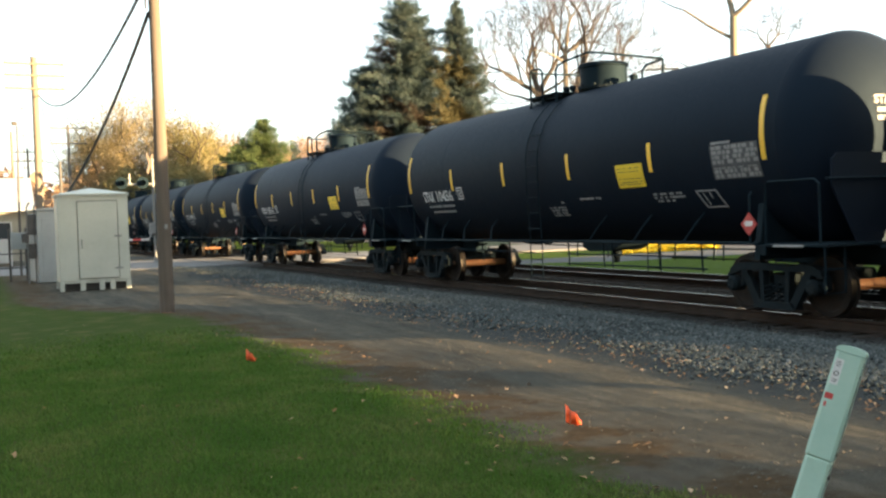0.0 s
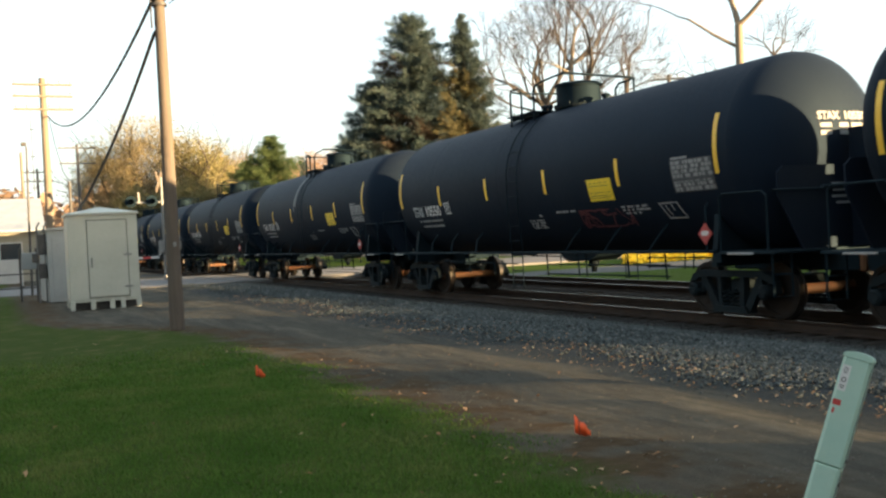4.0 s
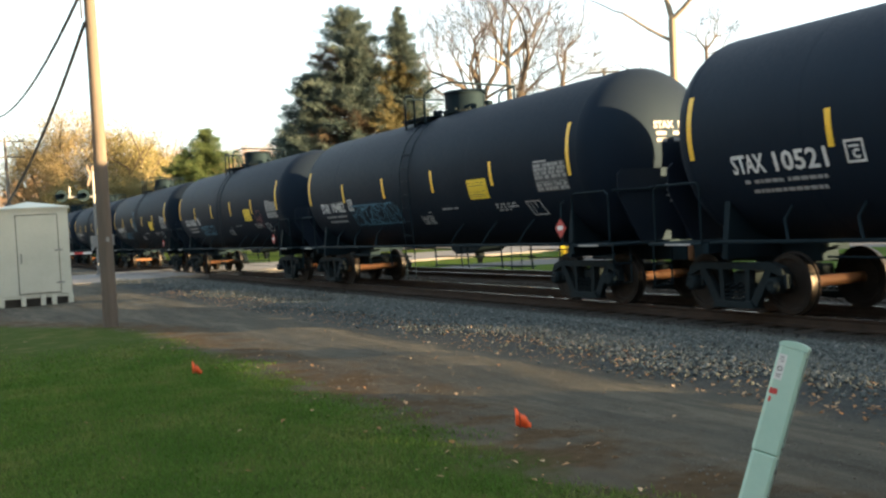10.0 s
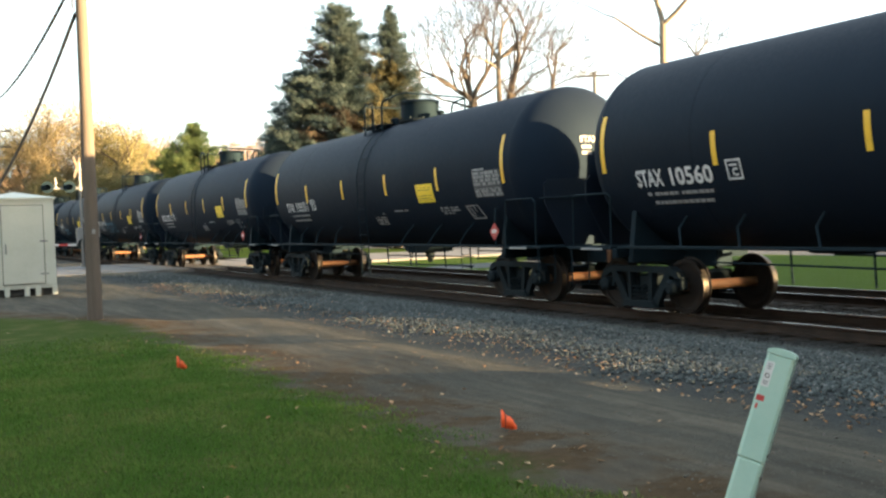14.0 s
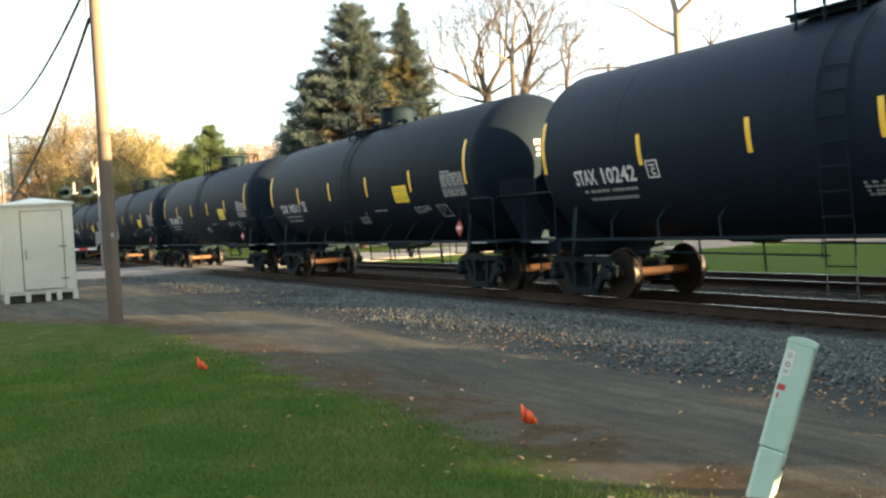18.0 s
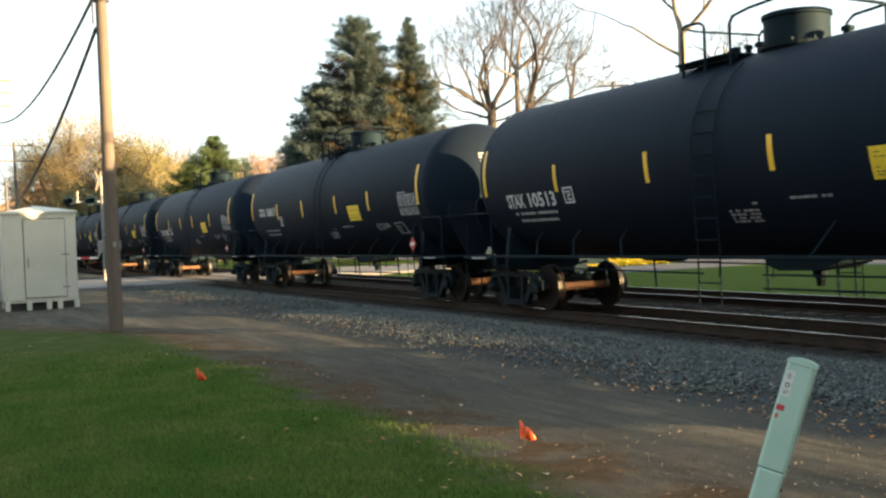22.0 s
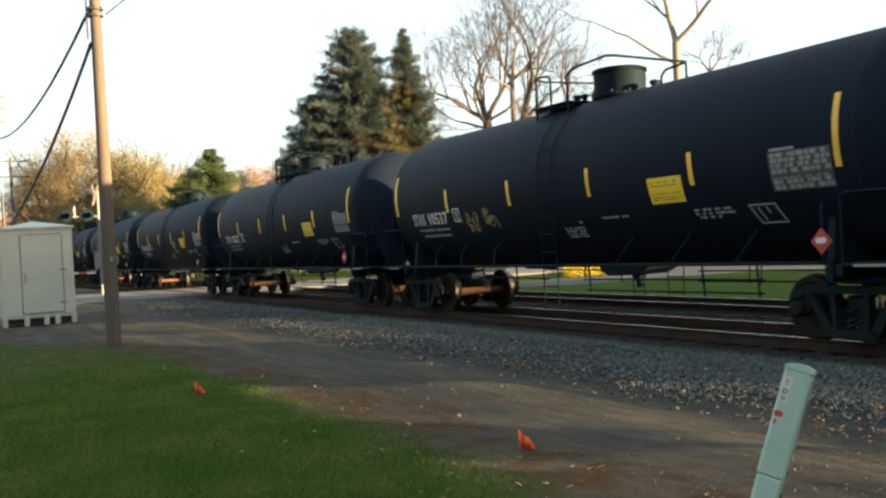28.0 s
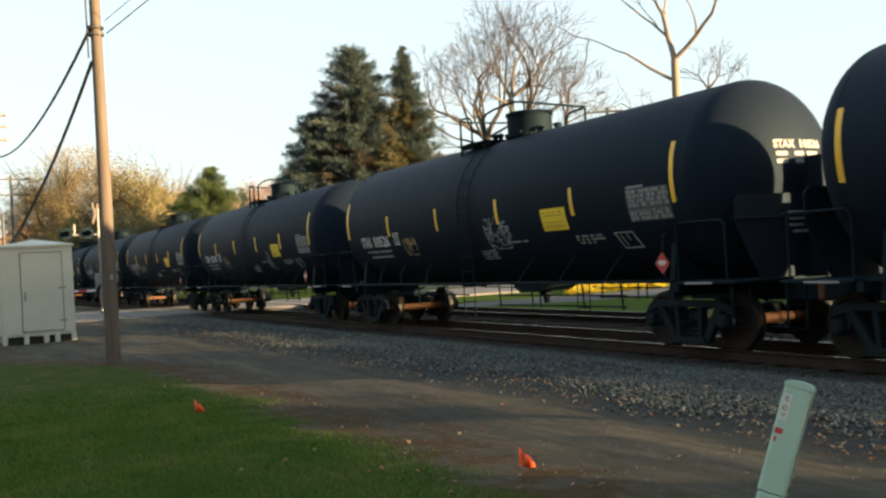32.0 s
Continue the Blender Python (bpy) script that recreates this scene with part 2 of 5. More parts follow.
M = {
    "ground": ground_material(),
    "tank": worn("black_tank_paint", (0.0058, 0.0088, 0.0158), (0.0090, 0.0124, 0.0200), 0.64, 0, 18, 0.8, 0.6, 0.03, 0.2, 0.115, (1, 1, 0.35)),
    "black": worn("black_car_steel", (0.0058, 0.0105, 0.0145), (0.0100, 0.0155, 0.0190), 0.68, 0, 30, 3, 0.6, 0.2, 0.12, 0.12),
    "truck": worn("grimy_cast_steel", (0.0065, 0.0092, 0.0105), (0.0145, 0.0172, 0.0182), 0.75, 0, 30, 4, 0.7, 0.35, 0.12, 0.15),
    "wheel": worn("brown_wheel_steel", (0.009, 0.008, 0.0075), (0.022, 0.017, 0.013), 0.7, 0.0, 30, 4, 0.7, 0.2, 0.12, 0.15),
    "tread": worn("bright_tread_steel", (0.06, 0.055, 0.05), (0.12, 0.11, 0.10), 0.45, 1.0, 60, 6, 0.5, 0.02),
    "yellow": worn("yellow_reflective_tape", (0.72, 0.42, 0.02), (0.80, 0.52, 0.05), 0.45, 0, 40, 4, 0.5, 0.05),
    "sign_yellow": worn("yellow_placard", (0.80, 0.58, 0.02), (0.72, 0.50, 0.03), 0.5, 0, 20, 3, 0.5, 0.03),
    "white": worn("white_stencil_paint", (0.62, 0.62, 0.61), (0.42, 0.42, 0.41), 0.6, 0, 30, 5, 0.6, 0.05),
    "grey_mark": worn("dusty_grey_stencil", (0.30, 0.30, 0.295), (0.18, 0.18, 0.18), 0.7, 0, 30, 5, 0.6, 0.05),
    "red": worn("red_placard", (0.36, 0.03, 0.03), (0.27, 0.035, 0.03), 0.5, 0, 20, 3, 0.5, 0.03),
    "blue_paint": worn("blue_spray_paint", (0.055, 0.17, 0.25), (0.025, 0.085, 0.14), 0.6, 0, 12, 3, 0.8, 0.03),
    "red_paint": worn("dark_red_spray_paint", (0.12, 0.02, 0.025), (0.05, 0.012, 0.015), 0.6, 0, 12, 3, 0.8, 0.03),
    "spill": worn("pale_spill", (0.03, 0.036, 0.04), (0.085, 0.09, 0.095), 0.6, 0, 10, 3, 0.8, 0.03),
    "gold_paint": worn("gold_spray_paint", (0.40, 0.30, 0.14), (0.20, 0.15, 0.08), 0.6, 0, 12, 3, 0.8, 0.03),
    "pale_paint": worn("pale_spray_paint", (0.27, 0.28, 0.27), (0.14, 0.155, 0.16), 0.6, 0, 12, 3, 0.8, 0.03),
    "rail": worn("rusty_rail_steel", (0.016, 0.012, 0.010), (0.045, 0.031, 0.022), 0.8, 0.0, 30, 3, 0.7, 0.2, 0.1, 0.15),
    "railhead": worn("polished_rail_head", (0.26, 0.255, 0.25), (0.36, 0.355, 0.345), 0.24, 1.0, 40, 3, 0.5, 0.02),
    "tie": worn("dark_creosoted_wood", (0.012, 0.010, 0.009), (0.038, 0.032, 0.026), 0.95, 0, 30, 3, 0.8, 0.5, 0.3, 0.1, (0.3, 3, 3)),
    "stone": None,
    "pole": worn("weathered_pole_wood", (0.060, 0.049, 0.041), (0.122, 0.099, 0.078), 0.85, 0, 26, 2.0, 0.8, 0.5, 0.05, 0.3, (4, 4, 0.35)),
    "pale_pole": worn("bleached_pole_wood", (0.11, 0.092, 0.070), (0.19, 0.160, 0.125), 0.9, 0, 26, 2.0, 0.8, 0.4, 0.05, 0.2, (4, 4, 0.35)),
    "pebble": worn("dusty_pebbles", (0.070, 0.066, 0.056), (0.145, 0.135, 0.115), 0.9, 0, 20, 3, 0.7, 0.1, 0.0, 0.2),
    "table_grey": worn("faded_grey_panel", (0.030, 0.034, 0.037), (0.075, 0.080, 0.082), 0.65, 0, 14, 4, 0.7, 0.03),
    "cabinet": worn("brushed_aluminium_cabinet", (0.34, 0.355, 0.305), (0.44, 0.45, 0.39), 0.5, 0.2, 14, 1.2, 0.6, 0.05, 0.02),
    "grey_box": worn("grey_enamel_steel", (0.24, 0.255, 0.25), (0.33, 0.34, 0.33), 0.5, 0.1, 14, 1.2, 0.6, 0.05, 0.06),
    "galv": worn("galvanised_steel", (0.14, 0.145, 0.145), (0.22, 0.22, 0.215), 0.55, 0.4, 30, 4, 0.6, 0.08),
    "dark": worn("dark_painted_metal", (0.03, 0.03, 0.03), (0.07, 0.065, 0.06), 0.6, 0.1, 25, 3, 0.6, 0.15),
    "cable": worn("black_cable_jacket", (0.02, 0.02, 0.02), (0.05, 0.05, 0.05), 0.6, 0, 40, 4, 0.5, 0.05),
    "pedestal": worn("pale_green_plastic", (0.28, 0.42, 0.35), (0.35, 0.48, 0.40), 0.5, 0, 30, 3, 0.6, 0.06, 0.02),
    "flag": worn("orange_flag_vinyl", (0.80, 0.09, 0.02), (0.85, 0.14, 0.03), 0.5, 0, 20, 6, 0.5, 0.05),
    "rust": worn("rusty_lit_steel", (0.085, 0.040, 0.017), (0.17, 0.075, 0.026), 0.75, 0.1, 25, 4, 0.7, 0.3),
    "asphalt": worn("worn_asphalt", (0.095, 0.093, 0.09), (0.155, 0.15, 0.143), 0.85, 0, 60, 1.5, 0.7, 0.4),
    "siding": worn("pale_siding", (0.24, 0.225, 0.18), (0.31, 0.29, 0.235), 0.7, 0, 20, 2, 0.5, 0.1),
    "white_wall": worn("white_painted_wall", (0.38, 0.38, 0.37), (0.48, 0.48, 0.465), 0.7, 0, 20, 2, 0.5, 0.1),
    "roof": worn("blue_grey_roof", (0.19, 0.22, 0.26), (0.29, 0.32, 0.36), 0.6, 0.1, 20, 2, 0.6, 0.2),
    "glass": nodes_of("window_glass", 0.06, 0.0, 0.6)[0],
    "bark": worn("grey_bark", (0.050, 0.042, 0.035), (0.110, 0.090, 0.070), 0.9, 0, 18, 1.5, 0.8, 0.6, 0.1, 0.2, (2, 2, 0.5)),
    # paler copy of the bark, warm sunlight put into the colour
    "sunlit_bark": worn("pale_sunlit_bark", (0.13, 0.108, 0.080), (0.24, 0.20, 0.15), 0.85, 0, 12, 1.2, 0.8, 0.5, 0.08, 0.2, (2, 2, 0.5)),
    "twig": worn("brown_twigs", (0.055, 0.044, 0.037), (0.105, 0.085, 0.068), 0.9, 0, 12, 1, 0.6, 0.0),
    "needles": leafy("blue_green_needles", (0.026, 0.044, 0.044), (0.056, 0.080, 0.075), (0.115, 0.135, 0.112), scale=0.35),
    "needles_brown": leafy("browning_needles", (0.028, 0.026, 0.022), (0.056, 0.046, 0.034), (0.105, 0.080, 0.055), scale=0.35),
    # golden sunlight on the slender spruce's lower part, put into the needle colour
    "needles_sunlit": leafy("golden_green_needles", (0.034, 0.038, 0.022), (0.075, 0.072, 0.036), (0.14, 0.118, 0.058), scale=0.35),
    "pine_green": leafy("fresh_green_needles", (0.034, 0.058, 0.024), (0.068, 0.100, 0.040), (0.12, 0.145, 0.06), scale=0.4),
    "autumn": leafy("yellow_orange_leaves", (0.165, 0.135, 0.072), (0.25, 0.20, 0.105), (0.33, 0.27, 0.145), scale=0.3),
    "autumn_red": leafy("russet_leaves", (0.16, 0.115, 0.080), (0.27, 0.185, 0.125), (0.35, 0.25, 0.17), scale=0.3),
    "autumn_green": leafy("yellow_green_leaves", (0.12, 0.116, 0.054), (0.185, 0.165, 0.075), (0.26, 0.215, 0.10), scale=0.3),
    "yellow_leaf": leafy("bright_yellow_leaves", (0.42, 0.29, 0.015), (0.52, 0.39, 0.02), (0.60, 0.49, 0.04), scale=0.8),
    "grass": leafy("mown_grass_blades", (0.042, 0.098, 0.013), (0.074, 0.134, 0.022), (0.165, 0.170, 0.056), scale=0.9, through_light=0.35, leaf_vary=0.22),
    "dry_leaf": leafy("dry_fallen_leaves", (0.13, 0.07, 0.033), (0.27, 0.15, 0.07), (0.42, 0.31, 0.19), scale=3.0, through_light=0.1),
    "brick": worn("red_brick_wall", (0.22, 0.09, 0.06), (0.32, 0.15, 0.10), 0.85, 0, 20, 2, 0.6, 0.2),
}
gb = M["glass"].node_tree.nodes["Principled BSDF"]
gb.inputs["Base Color"].default_value = (0.03, 0.035, 0.04, 1)


def stone_material():
    m, nt, bs = nodes_of("crushed_rock", 0.85, 0, 0.3)
    geo = nt.nodes.new("ShaderNodeNewGeometry")
    fine = noise_tex(nt, geo.outputs["Position"], 45, 4)
    f = math_node(nt, "ADD", math_node(nt, "MULTIPLY", geo.outputs["Random Per Island"], 0.8), math_node(nt, "MULTIPLY", fine, 0.3))
    col = ramp(nt, f, ((0.12, (0.024, 0.030, 0.031)), (0.45, (0.045, 0.055, 0.055)), (0.85, (0.072, 0.083, 0.081)), (1.0, (0.17, 0.175, 0.165))))
    # stones on the bed: oil and brake dust, darkened further for the train's shade
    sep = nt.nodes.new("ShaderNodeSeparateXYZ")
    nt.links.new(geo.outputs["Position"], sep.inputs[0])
    grime_shade = nt.nodes.new("ShaderNodeMapRange")
    grime_shade.inputs[1].default_value, grime_shade.inputs[2].default_value = 10.4, 10.9
    nt.links.new(sep.outputs[0], grime_shade.inputs[0])
    col = mix(nt, math_node(nt, "MULTIPLY", grime_shade.outputs[0], 0.85), col, (0.013, 0.011, 0.0095))
    nt.links.new(col, bs.inputs["Base Color"])
    bump(nt, bs, fine, 0.4, 0.01)
    return m


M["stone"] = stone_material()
for coat in ("tank", "black", "truck"):
    M[coat].node_tree.nodes["Principled BSDF"].inputs["Specular Tint"].default_value = (0.40, 0.74, 1.0, 1)


# ---- mesh helpers ----
def ring(axis, p, r, seg, turn=0.0):
    a = Vector(axis).normalized()
    u = a.orthogonal().normalized()
    v = a.cross(u)
    return [Vector(p) + r * (math.cos(turn + 2 * math.pi * i / seg) * u + math.sin(turn + 2 * math.pi * i / seg) * v) for i in range(seg)]


def box(bm, c, s, m=None, bevel=0.0):
    """A box of centre c and size s, with chamfered edges along its length where bevel is given."""
    made = bmesh.ops.create_cube(bm, size=1.0, matrix=(m or Matrix()) @ Matrix.Translation(c) @ Matrix.Diagonal((*s, 1)))
    if bevel:
        edges = {e for v in made["verts"] for e in v.link_edges}
        bmesh.ops.bevel(bm, geom=list(edges), offset=bevel, segments=1, affect="EDGES")


def tube(bm, pts, radii, seg=8, caps=True):
    """A round bar through the points."""
    pts = [Vector(p) for p in pts]
    radii = radii if isinstance(radii, (list, tuple)) else [radii] * len(pts)
    last, first = None, None
    u = None
    for i, p in enumerate(pts):
        a = (pts[min(i + 1, len(pts) - 1)] - pts[max(i - 1, 0)]).normalized()
        u = a.orthogonal().normalized() if u is None else (u - a * u.dot(a)).normalized()
        v = a.cross(u)
        vs = [bm.verts.new(p + radii[i] * (math.cos(2 * math.pi * k / seg) * u + math.sin(2 * math.pi * k / seg) * v)) for k in range(seg)]
        if last:
            for k in range(seg):
                bm.faces.new((last[k], last[(k + 1) % seg], vs[(k + 1) % seg], vs[k]))
        else:
            first = vs
        last = vs
    if caps:
        bm.faces.new(list(reversed(first)))
        bm.faces.new(last)


def lathe(bm, profile, axis="y", seg=32, centre=(0, 0, 0)):
    """Turns a profile of (along, radius) about an axis."""
    c = Vector(centre)
    last = None
    for along, r in profile:
        r = max(r, 1e-4)
        vs = []
        for k in range(seg):
            a = 2 * math.pi * k / seg
            q = {"y": (r * math.cos(a), along, r * math.sin(a)), "x": (along, r * math.cos(a), r * math.sin(a)), "z": (r * math.cos(a), r * math.sin(a), along)}[axis]
            vs.append(bm.verts.new(c + Vector(q)))
        if last:
            for k in range(seg):
                bm.faces.new((last[k], last[(k + 1) % seg], vs[(k + 1) % seg], vs[k]))
        last = vs
    bmesh.ops.remove_doubles(bm, verts=bm.verts, dist=2e-4)
    bmesh.ops.recalc_face_normals(bm, faces=bm.faces)


def plate(bm, outline, axis, lo, hi):
    """A flat plate: an outline in the plane across the axis, from lo to hi along it."""
    def at(q, d):
        return {"x": (d, q[0], q[1]), "y": (q[0], d, q[1]), "z": (q[0], q[1], d)}[axis]
    a = [bm.verts.new(at(q, lo)) for q in outline]
    b = [bm.verts.new(at(q, hi)) for q in outline]
    n = len(outline)
    bm.faces.new(a)
    bm.faces.new(list(reversed(b)))
    for i in range(n):
        bm.faces.new((a[i], b[i], b[(i + 1) % n], a[(i + 1) % n]))
    bmesh.ops.recalc_face_normals(bm, faces=bm.faces)


def mesh_of(name, bm, material, smooth=False):
    me = bpy.data.meshes.new(name)
    bm.to_mesh(me)
    bm.free()
    me.materials.append(material)
    if smooth:
        me.shade_smooth()
        me.set_sharp_from_angle(angle=radians(40))
    return me


def part(name, bm, material, parent=None, label="", smooth=False, at=None):
    ob = new(name, mesh_of(name, bm, material, smooth))
    if parent is not None:
        ob.parent = parent
    if at is not None:
        ob.matrix_basis = at
    if label:
        tagged(ob, label)
    return ob


def again(ob, parent, m):
    """The same part once more, on the same mesh."""
    o = new(ob.name.split(".")[0], ob.data)
    o.parent = parent
    o.matrix_basis = m
    if "label" in ob:
        tagged(o, ob["label"])
    return o


def thing(name, label, category, group="", m=None):
    ob = new(name)
    ob.empty_display_size = 0.2
    if m is not None:
        ob.matrix_basis = m
    return tagged(ob, label, category, group)


def flat_mesh(name, verts, faces, material, smooth=False):
    """A mesh from arrays that were worked out in code."""
    me = bpy.data.meshes.new(name)
    verts, faces = np.asarray(verts, np.float32), np.asarray(faces, np.int32)
    me.vertices.add(len(verts))
    me.vertices.foreach_set("co", verts.ravel())
    n, k = faces.shape
    me.loops.add(n * k)
    me.loops.foreach_set("vertex_index", faces.ravel())
    me.polygons.add(n)
    me.polygons.foreach_set("loop_start", np.arange(0, n * k, k, dtype=np.int32))
    me.update(calc_edges=True)
    me.materials.append(material)
    if smooth:
        me.shade_smooth()
    return me


def structure(ob, label="", category=""):
    return tagged(ob, label, category, kind="structure")


# ---- ground: one sheet to the horizon ----
def step(v, lo, hi):
    s = np.clip((np.asarray(v, float) - lo) / (hi - lo), 0, 1)
    return s * s * (3 - 2 * s)


def ground_z(x, y):
    """Level of the ground: the track bed lies a little lower than the lawn."""
    x, y = np.asarray(x, float), np.asarray(y, float)
    z = -0.15 * step(x, 7.4, 10.7) + 0.05 * step(x, 18.2, 21.0)
    z = z + 0.05 * step(x, 8.6, 9.6) * (1 - step(x, 9.8, 10.6))
    z = z + 0.018 * np.sin(1.7 * x + 0.4 * y) * np.sin(0.6 * y + 1.1) * (1 - step(x, 7, 8)) - 0.03 * np.exp(-((x - 4.9) / 0.35) ** 2) - 0.03 * np.exp(-((x - 6.5) / 0.35) ** 2)
    return z


def axis_lines(near_lo, near_hi, fine, far):
    near = list(np.arange(near_lo, near_hi + 1e-6, fine))
    out, d, a, b = [], fine * 1.6, near_lo, near_hi
    while b < far:
        a, b, d = a - d, b + d, d * 1.5
        out += [a, b]
    return np.array(sorted(near + out))


gx_lines, gy_lines = axis_lines(-8, 26, 0.2, 3500), axis_lines(-6, 66, 0.4, 3500)
gxx, gyy = np.meshgrid(gx_lines, gy_lines)
gverts = np.stack([gxx, gyy, ground_z(gxx, gyy)], -1).reshape(-1, 3)
nx, ny = len(gx_lines), len(gy_lines)
gi = (np.arange(ny - 1)[:, None] * nx + np.arange(nx - 1)[None, :]).ravel()
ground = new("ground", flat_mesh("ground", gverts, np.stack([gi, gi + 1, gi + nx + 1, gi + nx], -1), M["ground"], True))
structure(ground, "mown green lawn, bare dirt drive and gravel beside the tracks", "ground")

# ---- tracks ----
RAIL_PROFILE = ((-0.07, 0), (0.07, 0), (0.07, 0.012), (0.012, 0.03), (0.010, 0.125), (0.036, 0.14), (0.036, 0.166), (-0.036, 0.166), (-0.036, 0.14), (-0.010, 0.125), (-0.012, 0.03), (-0.07, 0.012))


def rail_mesh():
    bm = bmesh.new()
    plate(bm, RAIL_PROFILE, "y", -140, 640)
    return bm


def build_tracks():
    tie_mesh = None
    for k, cx in enumerate((TRACK_X, TRACK2_X)):
        track = structure(new(f"track_{k + 1}"), "rusty railway track with polished rail heads on dark ties", "track")
        track.location = (cx, 0, RAIL_TOP - 0.17)
        base = part("rail", rail_mesh(), M["rail"], track, "rust-brown steel rail", at=pose(-0.7525, 0, 0))
        again(base, track, pose(0.7525, 0, 0))
        bm = bmesh.new()
        box(bm, (0, 250, 0.168), (0.036, 780, 0.006), bevel=0.002)
        head = part("rail_head", bm, M["railhead"], track, "polished bright running surface", at=pose(-0.7525, 0, 0))
        again(head, track, pose(0.7525, 0, 0))
        if tie_mesh is None:
            bm = bmesh.new()
            box(bm, (0, 0, -0.085), (2.6, 0.23, 0.17), bevel=0.012)
            tie_mesh = part("tie", bm, M["tie"], track, at=pose(0, 2.0, 0))
            start = 1
        else:
            start = 0
        for i in range(start, 130):
            again(tie_mesh, track, pose(random.uniform(-0.04, 0.04), 2.0 + 0.52 * i, random.uniform(-0.012, 0.004), 0, 0, random.uniform(-0.8, 0.8)))


build_tracks()

ICO = np.array([(0, 0, -1), (0.72, -0.53, -0.45), (-0.28, -0.85, -0.45), (-0.89, 0, -0.45), (-0.28, 0.85, -0.45), (0.72, 0.53, -0.45),
                (0.28, -0.85, 0.45), (-0.72, -0.53, 0.45), (-0.72, 0.53, 0.45), (0.28, 0.85, 0.45), (0.89, 0, 0.45), (0, 0, 1)])
ICO_F = np.array([(0, 1, 2), (1, 0, 5), (0, 2, 3), (0, 3, 4), (0, 4, 5), (1, 5, 10), (2, 1, 6), (3, 2, 7), (4, 3, 8), (5, 4, 9),
                  (1, 10, 6), (2, 6, 7), (3, 7, 8), (4, 8, 9), (5, 9, 10), (6, 10, 11), (7, 6, 11), (8, 7, 11), (9, 8, 11), (10, 9, 11)])


def turns(rng, n):
    """n random rotations."""
    q = rng.normal(size=(n, 4))
    q /= np.linalg.norm(q, axis=1)[:, None]
    w, x, y, z = q.T
    return np.stack([1 - 2 * (y * y + z * z), 2 * (x * y - z * w), 2 * (x * z + y * w), 2 * (x * y + z * w), 1 - 2 * (x * x + z * z), 2 * (y * z - x * w),
                     2 * (x * z - y * w), 2 * (y * z + x * w), 1 - 2 * (x * x + y * y)], -1).reshape(n, 3, 3)


def strewn(centres, sizes, rng, flat=0.75):
    """Angular stones at the places given, as one array of vertices and triangles."""
    n = len(centres)
    v = ICO[None] * rng.uniform(0.72, 1.2, (n, 12, 1)) * (sizes[:, None, None]) * np.array([1, 0.8, flat])
    v = np.einsum("nij,nkj->nki", turns(rng, n), v) + centres[:, None]
    f = ICO_F[None] + 12 * np.arange(n)[:, None, None]
    return v.reshape(-1, 3), f.reshape(-1, 3)


def build_ballast():
    rng = np.random.default_rng(4)
    spots = []
    for lo, hi, n in ((3.5, 12, 22000), (12, 24, 17000), (24, 48, 10000)):
        x = 6.3 + 4.9 * rng.power(1.6, n)
        spots.append(np.stack([x, rng.uniform(lo, hi, n)], -1))
    for lo, hi, n, xa, xb in ((6, 40, 5000, 13.2, 15.6), (6, 40, 2500, 11.6, 13.0), (6, 40, 1500, 17.2, 18.2)):
        spots.append(np.stack([rng.uniform(xa, xb, n), rng.uniform(lo, hi, n)], -1))
    p = np.concatenate(spots)
    # towards the drive the stones thin out
    keep = rng.uniform(size=len(p)) < step(p[:, 0] + 0.35 * np.sin(0.9 * p[:, 1]) + 0.2 * np.sin(2.3 * p[:, 1]), 6.7, 8.0) + 0.02
    p = p[keep]
    size = rng.uniform(0.015, 0.033, len(p)) * (1 + 0.012 * np.clip(p[:, 1] - 12, 0, 40))
    c = np.column_stack([p, ground_z(p[:, 0], p[:, 1]) + size * 0.45])
    v, f = strewn(c, size, rng)
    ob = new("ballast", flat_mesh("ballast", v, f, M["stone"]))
    tagged(ob, "grey crushed-rock ballast heaped beside the track", "ballast", kind="stuff")


build_ballast()


# ---- tank car, its origin on the rail's top under the middle of the tank ----
DEEP = 1.155      # the jacket hangs deeper below the axis than it rises above it


def skin(y, z, off=0.0):
    """A place on the near side of the tank, at y along it and z above the rail."""
    d = z - TANK_Z
    r = TANK_R + off
    deep = DEEP if d < 0 else 1.0
    a = math.asin(max(-1, min(1, d / (TANK_R * deep))))
    return Vector((-r * math.cos(a), y, TANK_Z + deep * r * math.sin(a)))


def deepen(bm):
    for v in bm.verts:
        if v.co.z < TANK_Z:
            v.co.z = TANK_Z + (v.co.z - TANK_Z) * DEEP


def decal(bm, y0, y1, z0, z1, off=0.006, slant=0.0, rows=4):
    """A thin patch that follows the tank's side from y0 to y1 and z0 to z1."""
    grid = []
    for i in range(rows + 1):
        z = z0 + (z1 - z0) * i / rows
        dy = slant * i / rows
        grid.append([(bm.verts.new(skin(y + dy, z, off)), bm.verts.new(skin(y + dy, z, 0.0))) for y in (y0, y1)])
    for a, b in zip(grid, grid[1:]):
        bm.faces.new((a[0][0], a[1][0], b[1][0], b[0][0]))
        bm.faces.new((a[0][1], a[0][0], b[0][0], b[0][1]))
        bm.faces.new((a[1][0], a[1][1], b[1][1], b[1][0]))
    bm.faces.new((grid[0][0][1], grid[0][1][1], grid[0][1][0], grid[0][0][0]))
    bm.faces.new((grid[-1][0][0], grid[-1][1][0], grid[-1][1][1], grid[-1][0][1]))
    bmesh.ops.recalc_face_normals(bm, faces=bm.faces)


